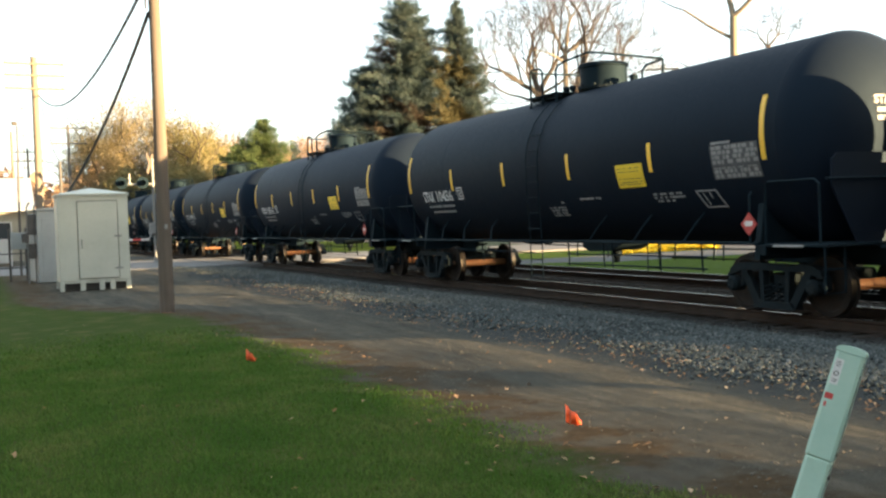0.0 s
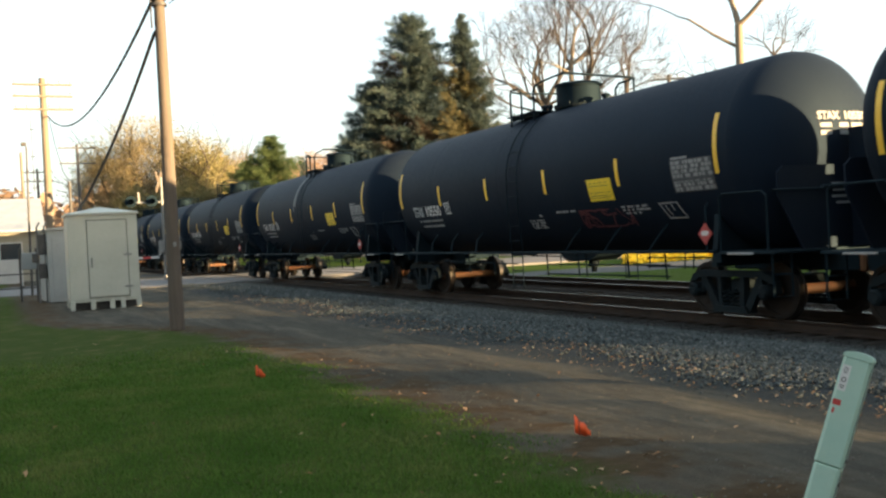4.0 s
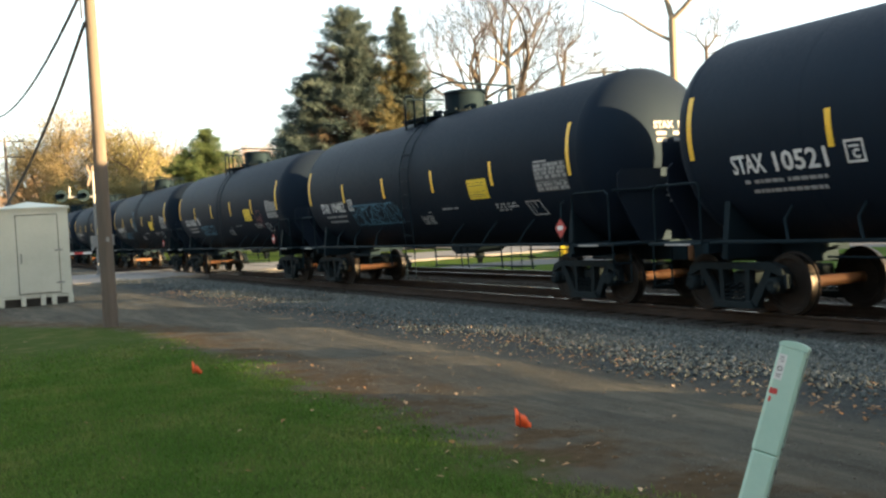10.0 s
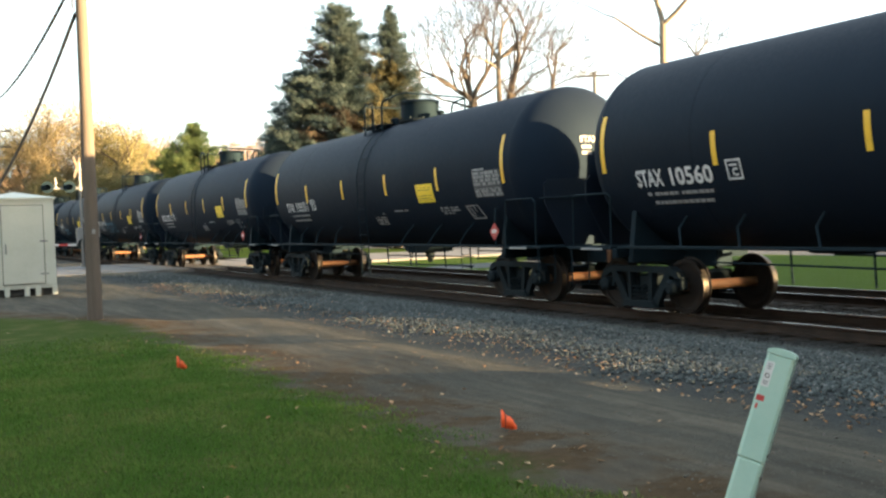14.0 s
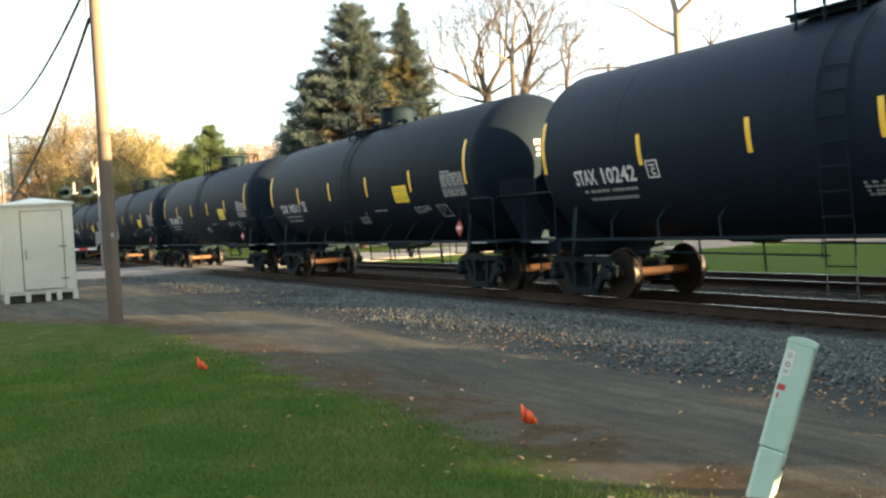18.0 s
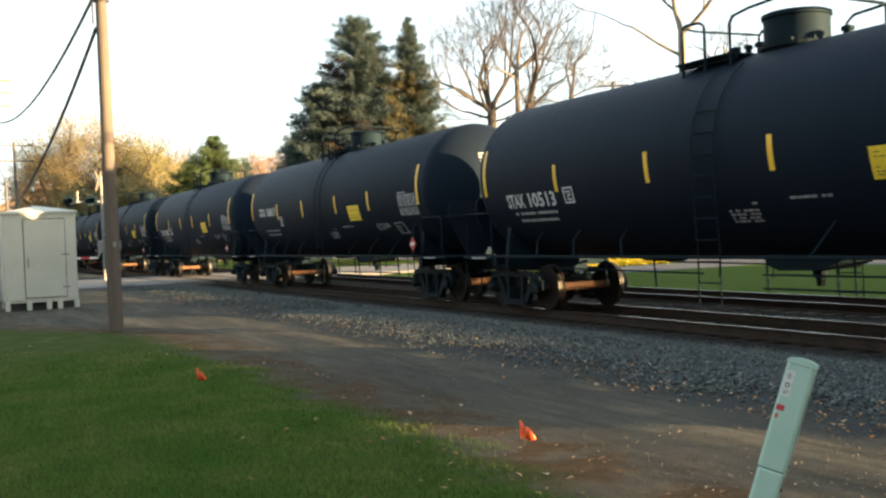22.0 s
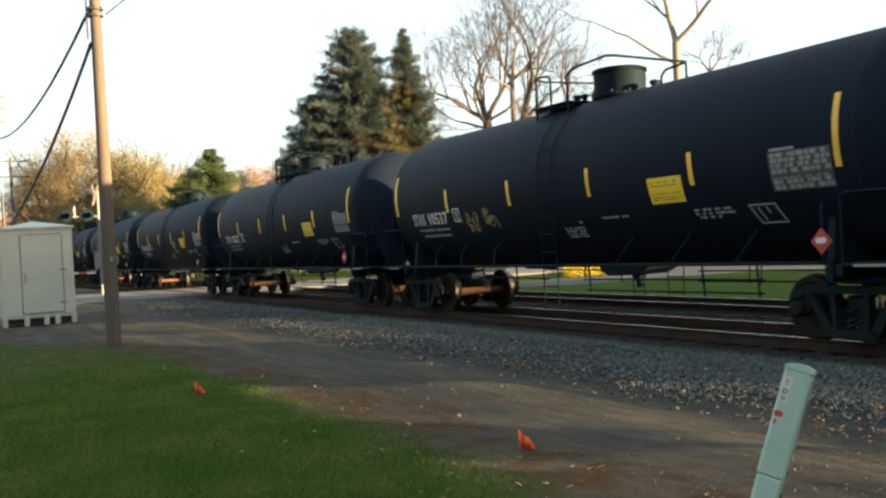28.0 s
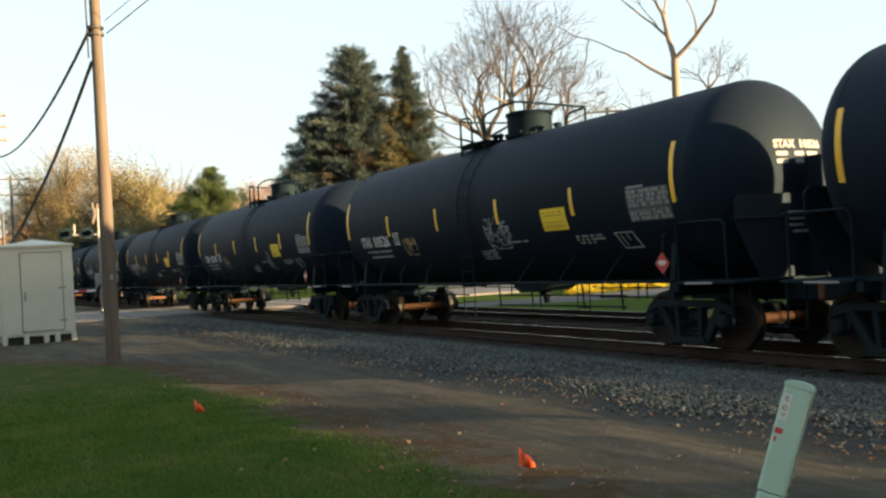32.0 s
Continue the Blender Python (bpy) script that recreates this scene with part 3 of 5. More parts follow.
def bars(bm, rng, y0, y1, z_rows, height, off=0.006):
    """Lines of writing too small to read: rows of bars, word by word."""
    for z in z_rows:
        y = y0
        while y > y1 + 0.03:
            w = min(rng.uniform(0.04, 0.13), y - y1)
            decal(bm, y, y - w, z, z + height, off, rows=1)
            y -= w + rng.choice((0.025, 0.03, 0.09))


def lettering(words, height, place, width=None):
    """Writing in the built-in font as a mesh; place(u, v) puts a point of the line (u along, v up) in the car's space."""
    cu = bpy.data.curves.new("writing", "FONT")
    cu.body, cu.size, cu.resolution_u, cu.offset = words, height / 0.69, 2, 0.009
    ob = bpy.data.objects.new("writing", cu)
    me = bpy.data.meshes.new_from_object(ob)
    bpy.data.objects.remove(ob)
    lo, hi = min(v.co.x for v in me.vertices), max(v.co.x for v in me.vertices)
    fit = width / (hi - lo) if width else 1.0
    for v in me.vertices:
        v.co = place((v.co.x - lo) * fit, v.co.y)
    me.materials.clear()
    me.materials.append(M["white"])
    return me


def side_frame(bm):
    """Cast side frame of a three-piece truck, in the plane across x: chord, diagonals, columns, spring seat and bearing jaws."""
    plate(bm, ((-1.06, 0.58), (-1.0, 0.71), (-0.80, 0.79), (0.80, 0.79), (1.0, 0.71), (1.06, 0.58), (0.92, 0.61), (0.74, 0.68), (-0.74, 0.68), (-0.92, 0.61)), "x", -0.075, 0.075)
    for s in (-1, 1):
        plate(bm, ((s * 0.82, 0.69), (s * 0.67, 0.70), (s * 0.30, 0.17), (s * 0.44, 0.10)), "x", -0.055, 0.055)
        plate(bm, ((s * 0.34, 0.69), (s * 0.25, 0.69), (s * 0.22, 0.19), (s * 0.31, 0.19)), "x", -0.065, 0.065)
        plate(bm, ((s * 1.09, 0.62), (s * 1.03, 0.62), (s * 1.05, 0.40), (s * 1.10, 0.43)), "x", -0.06, 0.06)
        plate(bm, ((s * 0.76, 0.66), (s * 0.69, 0.66), (s * 0.72, 0.41), (s * 0.77, 0.41)), "x", -0.06, 0.06)
    plate(bm, ((-0.46, 0.09), (0.46, 0.09), (0.37, 0.20), (-0.37, 0.20)), "x", -0.11, 0.11)


def spring(bm, x, y, z0, z1, r, coils=4):
    n = coils * 6
    tube(bm, [(x + r * math.cos(2 * math.pi * i / 6), y + r * math.sin(2 * math.pi * i / 6), z0 + (z1 - z0) * i / n) for i in range(n + 1)], 0.018, 4)


def wheelset():
    bm = bmesh.new()
    lathe(bm, ((-0.98, 0), (-0.98, 0.09), (-0.84, 0.09), (-0.80, 0.085), (0.80, 0.085), (0.84, 0.09), (0.98, 0.09), (0.98, 0)), "x", 16)
    return bm


def wheel_disc(side):
    bm = bmesh.new()
    a = 0.7525 * side
    lathe(bm, ((a + 0.05 * side, 0.10), (a + 0.06 * side, 0.16), (a + 0.02 * side, 0.28), (a + 0.04 * side, 0.37), (a + 0.062 * side, 0.38), (a + 0.062 * side, 0.448),
               (a + 0.055 * side, 0.4555), (a - 0.05 * side, 0.459), (a - 0.062 * side, 0.484), (a - 0.085 * side, 0.482), (a - 0.088 * side, 0.40), (a - 0.05 * side, 0.37), (a - 0.01 * side, 0.28), (a - 0.06 * side, 0.14), (a - 0.05 * side, 0.10)), "x", 40)
    return bm


def build_truck(car):
    bm = bmesh.new()
    box(bm, (0, 0, 0.52), (1.86, 0.36, 0.26), bevel=0.04)          # bolster
    box(bm, (0, 0, 0.70), (0.42, 0.42, 0.14), bevel=0.02)          # centre plate
    truck = part("truck", bm, M["truck"], car, "grimy cast-steel truck under the tank")
    for side in (-1, 1):
        bm = bmesh.new()
        side_frame(bm)
        fr = part("side_frame", bm, M["truck"], truck, at=pose(side * 0.99, 0, 0))
        for y in (-0.16, 0.0, 0.16):
            bm = bmesh.new()
            spring(bm, side * 1.0, y, 0.20, 0.47, 0.06)
            part("spring", bm, M["truck"], truck)
    for ay in (-0.89, 0.89):
        ax = part("wheelset", wheelset(), M["rust"], truck, "steel axle with brown wheels", True, pose(0, ay, 0.457))
        ws = [wheel_disc(-1), wheel_disc(1)]
        bm = bmesh.new()
        for side in (-1, 1):
            lathe(bm, ((side * 0.94, 0.0), (side * 0.94, 0.125), (side * 1.13, 0.125), (side * 1.155, 0.105), (side * 1.17, 0.09), (side * 1.17, 0.0)), "x", 16)
            for k in range(3):
                a = 2 * math.pi * k / 3
                box(bm, (side * 1.175, 0.065 * math.cos(a), 0.065 * math.sin(a)), (0.02, 0.035, 0.035))
        # wheels and bearing caps turn with the axle as one mesh
        caps = mesh_of("caps", bm, M["truck"])
        joined = bmesh.new()
        joined.from_mesh(ax.data)
        for f in joined.faces:
            f.material_index = 0
        for w in ws:
            me = mesh_of("disc", w, M["wheel"])
            n = len(joined.faces)
            joined.from_mesh(me)
            joined.faces.ensure_lookup_table()
            for f in joined.faces[n:]:
                rim = all(0.454 < math.hypot(v.co.y, v.co.z) < 0.4605 for v in f.verts)
                f.material_index = 2 if rim else 1
            bpy.data.meshes.remove(me)
        n = len(joined.faces)
        joined.from_mesh(caps)
        joined.faces.ensure_lookup_table()
        for f in joined.faces[n:]:
            f.material_index = 3
        joined.to_mesh(ax.data)
        joined.free()
        for k in ("wheel", "tread", "truck"):
            ax.data.materials.append(M[k])
        ax.data.shade_smooth()
        ax.data.set_sharp_from_angle(angle=radians(35))
        bm = bmesh.new()
        s = 1 if ay > 0 else -1
        box(bm, (0, ay - s * 0.55, 0.40), (1.5, 0.10, 0.12), bevel=0.02)
        for side in (-1, 1):
            box(bm, (side * 0.7525, ay - s * 0.52, 0.44), (0.09, 0.06, 0.30), bevel=0.015)
        part("brake_beam", bm, M["truck"], truck)
    return truck


def build_car():
    car = thing("tank_car", "black railway tank car with yellow side stripes rolling along the track", "tank car", "tank cars of the train")
    # tank: a long shell with elliptical heads
    half, depth = 7.22, 0.78
    prof = [(-half - depth * math.cos(a), TANK_R * math.sin(a)) for a in [math.pi / 2 * i / 10 for i in range(11)]]
    prof += [(half + depth * math.sin(a), TANK_R * math.cos(a)) for a in [math.pi / 2 * i / 10 for i in range(11)]]
    bm = bmesh.new()
    lathe(bm, prof, "y", 72, (0, AFT, TANK_Z))
    deepen(bm)
    tank = part("tank", bm, M["tank"], car, "glossy black cylindrical tank with domed ends", True)
    # weld rings
    for y in (7.21, 4.9, 1.0, -3.0, -7.21):
        bm = bmesh.new()
        lathe(bm, ((y - 0.03, TANK_R - 0.01), (y - 0.022, TANK_R + 0.0012), (y + 0.022, TANK_R + 0.0012), (y + 0.03, TANK_R - 0.01)), "y", 72, (0, AFT, TANK_Z))
        deepen(bm)
        part("weld_ring", bm, M["tank"], tank, "", True)
    # head shields: low plates close to both ends
    for s in (-1, 1):
        bm = bmesh.new()
        pts = [(-0.78, 1.12), (0.78, 1.12), (1.24, 1.95), (1.24, 2.32), (1.12, 2.42), (-1.12, 2.42), (-1.24, 2.32), (-1.24, 1.95)]
        plate(bm, pts, "y", s * 8.03 + AFT, s * 8.06 + AFT)
        part("head_shield", bm, M["tank"], car)
    bm = bmesh.new()
    for k, (x0, x1) in enumerate(((-0.17, 0.19), (-0.15, 0.21), (-0.17, 0.15), (-0.09, 0.24))):
        box(bm, ((x0 + x1) / 2, AFT - 8.064, 2.12 - 0.10 * k), (x1 - x0, 0.006, 0.04))
    part("stencil", bm, M["grey_mark"], car, "small worn white stencil")
    # yellow reflective stripes
    for i, y in enumerate(STRIPES):
        bm = bmesh.new()
        tall = i in (0, 5)
        decal(bm, y + 0.05, y - 0.05, 2.39 if tall else 2.36, 3.36 if tall else 2.87, rows=6)
        part("stripe", bm, M["yellow"], tank, "yellow reflective tape")
    bm = bmesh.new()
    decal(bm, -3.03, -3.88, 2.12, 2.54)
    sign = part("placard", bm, M["sign_yellow"], tank, "yellow warning notice")
    rng = random.Random(5)
    bm = bmesh.new()
    bars(bm, rng, -3.10, -3.80, (2.46, 2.40, 2.27, 2.21, 2.17), 0.012, 0.010)
    part("print", bm, M["dark"], tank)
    # stencilled data
    bm = bmesh.new()
    bars(bm, rng, 6.05, 4.50, (1.965,), 0.05)
    bars(bm, rng, 5.95, 4.50, (1.825,), 0.05)
    part("stencil", bm, M["grey_mark"], tank, "small worn white stencil")
    bm = bmesh.new()
    for a in ((4.10, 3.79, 2.40, 2.43), (4.10, 3.79, 2.13, 2.16), (4.10, 4.07, 2.16, 2.40), (3.82, 3.79, 2.16, 2.40), (4.03, 3.87, 2.33, 2.36)):
        decal(bm, *a, rows=1)
    me = lettering("C", 0.11, lambda u, v: skin(3.985 - u, 2.19 + v, 0.007))
    bm.from_mesh(me)
    part("stencil", bm, M["white"], tank, "square outlined stencil")
    bm = bmesh.new()
    decal(bm, -5.80, -6.93, 2.14, 2.69, 0.003, rows=4)
    part("table_panel", bm, M["table_grey"], tank, "faded grey painted table")
    bm = bmesh.new()
    for k in range(7):
        z = 2.16 + 0.075 * k
        bars(bm, rng, -5.84, -6.91, (z,), 0.06 if k != 2 else 0.016)
    decal(bm, -5.84, -6.30, 2.70, 2.74, rows=1)
    part("data_table", bm, M["grey_mark"], tank, "grey stencilled test table")
    bm = bmesh.new()
    for a, sl in (((-5.30, -5.82, 1.70, 1.72), 0.01), ((-5.19, -5.72, 1.97, 1.99), 0.01), ((-5.30, -5.33, 1.70, 1.99), 0.11), ((-5.80, -5.83, 1.70, 1.99), 0.11), ((-5.42, -5.44, 1.75, 1.94), 0.07), ((-5.55, -5.57, 1.85, 1.95), 0.03)):
        decal(bm, *a, slant=sl, rows=2)
    part("stencil", bm, M["grey_mark"], tank, "grey outlined panel")
    bm = bmesh.new()
    bars(bm, rng, -3.98, -4.86, (1.95, 1.89), 0.035)
    bars(bm, rng, -4.05, -4.55, (1.83,), 0.035)
    bars(bm, rng, -1.50, -2.26, (1.945,), 0.035)
    bars(bm, rng, -0.17, -0.80, (1.80, 1.745, 1.69, 1.64), 0.03)
    bars(bm, rng, -0.72, -0.88, (1.90,), 0.03)
    part("stencil", bm, M["grey_mark"], tank, "small worn white stencil")
    # flammable placard on its bracket
    bm = bmesh.new()
    plate(bm, ((-6.58, 1.42), (-6.76, 1.60), (-6.94, 1.42), (-6.76, 1.24)), "x", -1.56, -1.545)
    dia = part("hazard_placard", bm, M["red"], car, "red diamond placard")
    bm = bmesh.new()
    plate(bm, ((-6.66, 1.44), (-6.69, 1.47), (-6.83, 1.47), (-6.86, 1.44), (-6.83, 1.39), (-6.69, 1.39)), "x", -1.566, -1.56)
    part("panel", bm, M["white"], dia)
    bm = bmesh.new()
    tube(bm, [(-1.53, -6.76, 1.12), (-1.53, -6.76, 1.62), (-1.5, -6.72, 1.86), (-1.36, -6.62, 1.92)], 0.022, 6)
    part("bracket", bm, M["black"], dia)
    # manway housing with lid, platform and railing on top
    bm = bmesh.new()
    lathe(bm, ((4.20, 0.50), (4.76, 0.50), (4.77, 0.53), (4.83, 0.53), (4.855, 0.47), (4.87, 0.0)), "z", 32, (0, -0.44, 0))
    dome = part("manway_housing", bm, M["black"], car, "short black cylindrical valve housing", True)
    bm = bmesh.new()
    lathe(bm, ((4.30, 0.50), (4.30, 0.56), (4.36, 0.56), (4.36, 0.50)), "z", 24, (0, -0.44, 0))
    for k in range(10):
        a = 2 * math.pi * k / 10
        box(bm, (0.535 * math.cos(a), -0.44 + 0.535 * math.sin(a), 4.38), (0.04, 0.04, 0.05))
    part("flange", bm, M["truck"], dome)
    bm = bmesh.new()
    box(bm, (0, 0.80, 4.30), (1.7, 1.35, 0.035), bevel=0.01)
    box(bm, (-0.72, 0.80, 4.26), (0.05, 1.35, 0.09))
    box(bm, (0.72, 0.80, 4.26), (0.05, 1.35, 0.09))
    plat = part("platform", bm, M["black"], car, "black steel grating platform")
    for r, pts in ((0.026, [(-0.84, 1.26, 4.05), (-0.84, 1.26, 4.86), (-0.84, 1.18, 4.92), (-0.84, 0.82, 4.90), (-0.84, 0.72, 4.82), (-0.84, 0.72, 4.1)]),
                   (0.026, [(0.84, 1.26, 4.05), (0.84, 1.26, 4.86), (0.84, 1.18, 4.92), (0.84, 0.82, 4.90), (0.84, 0.72, 4.82), (0.84, 0.72, 4.1)]),
                   (0.021, [(-0.84, 1.22, 4.88), (-0.6, 1.22, 4.85), (0.84, 1.22, 4.86)]),
                   (0.026, [(-0.84, 0.13, 4.1), (-0.84, 0.13, 4.76), (-0.84, 0.04, 4.86), (-0.84, -0.3, 4.91), (-0.84, -1.16, 4.95), (-0.72, -1.26, 4.94), (0.80, -1.42, 4.84), (0.84, -1.34, 4.83), (0.84, -0.80, 4.80), (0.84, -0.66, 4.70), (0.84, -0.62, 4.1)]),
                   (0.026, [(0.82, -1.42, 4.84), (0.82, -1.42, 4.1)]),
                   (0.022, [(0.84, 0.13, 4.1), (0.84, 0.13, 4.9)])):
        bm = bmesh.new()
        tube(bm, pts, r, 6)
        part("railing", bm, M["black"], plat)
    for (x, y, h, r) in ((0.1, 0.42, 4.55, 0.12), (-0.28, 0.62, 4.48, 0.09), (0.2, -1.25, 4.50, 0.10), (-0.35, 0.25, 4.45, 0.07)):
        bm = bmesh.new()
        lathe(bm, ((4.2, r * 0.7), (h - 0.06, r * 0.7), (h - 0.06, r), (h, r), (h + 0.03, 0)), "z", 12, (x, y, 0))
        part("valve", bm, M["black"], car, "", True)
    # ladder from below the sill up over the near side
    for side in (-1, 1):
        bm = bmesh.new()
        for y in (0.28, -0.22):
            pts = [(side * 1.50, y, 0.32), (side * 1.50, y, 1.2), (side * 1.555, y, 2.0), (side * 1.565, y, 2.9)]
            pts += [(side * 1.555 * math.cos(a), y, TANK_Z + 1.555 * math.sin(a)) for a in (0.3, 0.55, 0.8, 0.95)]
            tube(bm, pts, 0.013, 6)
        lad = part("ladder", bm, M["black"], car, "black steel side ladder")
        for k in range(10):
            z = 0.40 + 0.33 * k
            x = 1.50 if z < 1.25 else 1.555 if z < 3.0 else math.sqrt(max(0.2, 1.555 ** 2 - (z - TANK_Z) ** 2))
            bm = bmesh.new()
            tube(bm, [(side * x, 0.28, z), (side * x, -0.22, z)], 0.012, 5)
            part("rung", bm, M["black"], lad)
    # side sills, end platforms, handrails
    for side in (-1, 1):
        bm = bmesh.new()
        box(bm, (side * 1.40, 0, 1.12), (0.06, 13.6, 0.055), bevel=0.01)
        part("side_sill", bm, M["black"], car)
        for k, y in enumerate((5.2, 3.9, 2.4, -1.9, -3.4, -4.9)):
            bm = bmesh.new()
            tube(bm, [(side * 1.40, y, 1.12), (side * 1.27, y + (0.18 if y > 0 else -0.18), 1.42), (side * 1.08, y + (0.2 if y > 0 else -0.2), 1.62)], 0.022, 6)
            part("strut", bm, M["black"], car)
        bm = bmesh.new()
        for z in (0.86, 0.66):
            tube(bm, [(side * 1.30, -0.9, z), (side * 1.30, -5.4, z + 0.02)], 0.016, 6)
        tube(bm, [(side * 1.30, 0.4, 0.86), (side * 1.30, 4.6, 0.90)], 0.016, 6)
        for y in (-1.0, -2.3, -2.6, -4.1, -5.3, 1.6, 3.0):
            tube(bm, [(side * 1.33, y, 1.1), (side * 1.30, y, 0.62)], 0.018, 6)
        part("brake_pipe", bm, M["black"], car)
    for s in (-1, 1):
        bm = bmesh.new()
        box(bm, (0, s * 7.62, 1.10), (2.9, 1.3, 0.05), bevel=0.01)
        box(bm, (0, s * 6.9, 1.02), (2.84, 0.12, 0.16), bevel=0.01)
        part("end_platform", bm, M["black"], car)
        bm = bmesh.new()
        box(bm, (-1.47, s * 7.5, 1.09), (0.02, 0.62, 0.035), bevel=0.004)
        part("edge_strip", bm, M["grey_mark"], car, "worn pale platform edge")
        bm = bmesh.new()
        for side in (-1, 1):
            tube(bm, [(side * 1.42, s * 6.98, 1.12), (side * 1.42, s * 6.98, 1.98), (side * 1.42, s * 7.06, 2.05), (side * 1.42, s * 8.0, 2.05), (side * 1.42, s * 8.1, 1.98), (side * 1.42, s * 8.1, 1.12)], 0.02, 6)
            tube(bm, [(side * 1.42, s * 8.18, 1.12), (side * 1.42, s * 8.18, 0.42), (side * 1.05, s * 8.18, 0.42), (side * 1.05, s * 8.18, 1.12)], 0.018, 6)
            tube(bm, [(side * 1.42, s * 8.18, 0.76), (side * 1.05, s * 8.18, 0.76)], 0.016, 6)
        tube(bm, [(-1.4, s * 8.22, 2.05), (1.4, s * 8.22, 2.05)], 0.02, 6)
        part("handrail", bm, M["black"], car)
        bm = bmesh.new()
        box(bm, (0, s * 7.2, 0.90), (0.36, 2.9, 0.30), bevel=0.02)
        part("stub_sill", bm, M["black"], car)
        # saddle that carries the tank over the truck
        bm = bmesh.new()
        arc = [(1.515 * math.cos(a), TANK_Z + 1.515 * DEEP * math.sin(a)) for a in [-math.pi / 2 + 0.9 * (k / 8 * 2 - 1) for k in range(9)]]
        plate(bm, [(-1.30, 0.86)] + arc + [(1.30, 0.86)], "y", s * 6.62 - 0.06, s * 6.62 + 0.06)
        part("saddle", bm, M["black"], car)
        bm = bmesh.new()
        box(bm, (0, s * 8.55, 0.88), (0.15, 0.42, 0.18), bevel=0.02)
        box(bm, (0.06 * s, s * 8.72, 0.88), (0.26, 0.12, 0.28), bevel=0.03)
        part("coupler", bm, M["rust"], car, "rusty knuckle coupler")
        bm = bmesh.new()
        tube(bm, [(0.3, s * 8.1, 0.85), (0.34, s * 8.4, 0.62), (0.18, s * 8.65, 0.5)], 0.028, 6)
        part("air_hose", bm, M["cable"], car)
    bm = bmesh.new()
    box(bm, (0.42, -8.35, 2.057), (0.44, 0.36, 1.866), bevel=0.015)
    part("brake_stand", bm, M["tank"], car, "tall black box on the end platform")
    bm = bmesh.new()
    box(bm, (0.36, -8.59, 1.56), (0.34, 0.14, 0.36), bevel=0.03)
    part("brake_housing", bm, M["rust"], car, "rusty hand-brake housing")
    bm = bmesh.new()
    lathe(bm, ((-8.29, 0.20), (-8.27, 0.24), (-8.29, 0.28), (-8.31, 0.24), (-8.29, 0.20)), "y", 20, (0.36, -0.41, 1.62))
    for k in range(4):
        a = math.pi * k / 4
        tube(bm, [(0.36 - 0.23 * math.cos(a), -8.70, 1.62 - 0.23 * math.sin(a)), (0.36 + 0.23 * math.cos(a), -8.70, 1.62 + 0.23 * math.sin(a))], 0.012, 5)
    part("brake_wheel", bm, M["black"], car)
    # bottom outlet, its skid, air reservoir and brake cylinder
    bm = bmesh.new()
    plate(bm, ((0.10, 1.20), (-1.75, 1.20), (-1.45, 1.0), (-1.1, 0.88), (-0.25, 0.86), (0.0, 0.95)), "x", -0.36, 0.36)
    part("outlet_skid", bm, M["black"], car)
    bm = bmesh.new()
    lathe(bm, ((0.62, 0.0), (0.62, 0.06), (0.74, 0.07), (0.76, 0.12), (0.92, 0.12)), "z", 14, (0, -0.75, 0))
    part("outlet_valve", bm, M["truck"], car)
    bm = bmesh.new()
    lathe(bm, ((3.2, 0.0), (3.25, 0.18), (3.4, 0.22), (4.5, 0.22), (4.65, 0.18), (4.7, 0.0)), "y", 18, (0.75, 0, 1.16))
    part("air_reservoir", bm, M["black"], car, "", True)
    front = build_truck(car)
    front.location = (0, 6.71, 0)
    rear = copy_thing(front, pose(0, -6.71, 0))
    return car


# a scribble of sprayed lines on a tank's side
def scrawl(parent, rng, y0, y1, z0, z1, paint, strokes, label):
    bm = bmesh.new()
    for _ in range(strokes * 2):
        n = rng.randint(3, 6)
        y, z = rng.uniform(y1, y0), rng.uniform(z0, z1)
        a = rng.uniform(0, 6.28)
        pts = []
        for i in range(n * 3):
            pts.append((y, z))
            a += rng.uniform(-0.9, 0.9)
            d = 0.06 * (y0 - y1) / 1.2
            y, z = min(max(y + d * math.cos(a), y1), y0), min(max(z + d * math.sin(a), z0), z1)
        w = rng.uniform(0.008, 0.020)
        last = None
        for i, (py, pz) in enumerate(pts):
            q = pts[min(i + 1, len(pts) - 1)], pts[max(i - 1, 0)]
            t = Vector((q[0][0] - q[1][0], q[0][1] - q[1][1]))
            t = t.normalized() if t.length > 1e-6 else Vector((1, 0))
            nrm = Vector((-t.y, t.x)) * w
            vs = (bm.verts.new(skin(py + nrm.x, pz + nrm.y, 0.005)), bm.verts.new(skin(py - nrm.x, pz - nrm.y, 0.005)))
            if last:
                bm.faces.new((last[0], last[1], vs[1], vs[0]))
            last = vs
    part("graffiti", bm, M[paint], parent, label)["kind"] = "stuff"


def small_print(car):
    for o in car.children_recursive:
        if o.name.split(".")[0] in ("stencil", "print", "data_table"):
            o["kind"] = "stuff"


NUMBERS = ("10470", "10512", "10533", "10498", "10561", "10456", "10558", "10550", "10579", "10068", "10482", "10521", "10551", "10560", "10511", "10242",
           "10651", "10513", "10543", "10525", "10537", "10581", "10526", "10549")
FIRST = -6     # the leading car of the row stands six cars ahead of car 0


def car_pose(i, t):
    return pose(TRACK_X, rolled(t) - (FIRST + i) * PITCH - 7.04, RAIL_TOP)


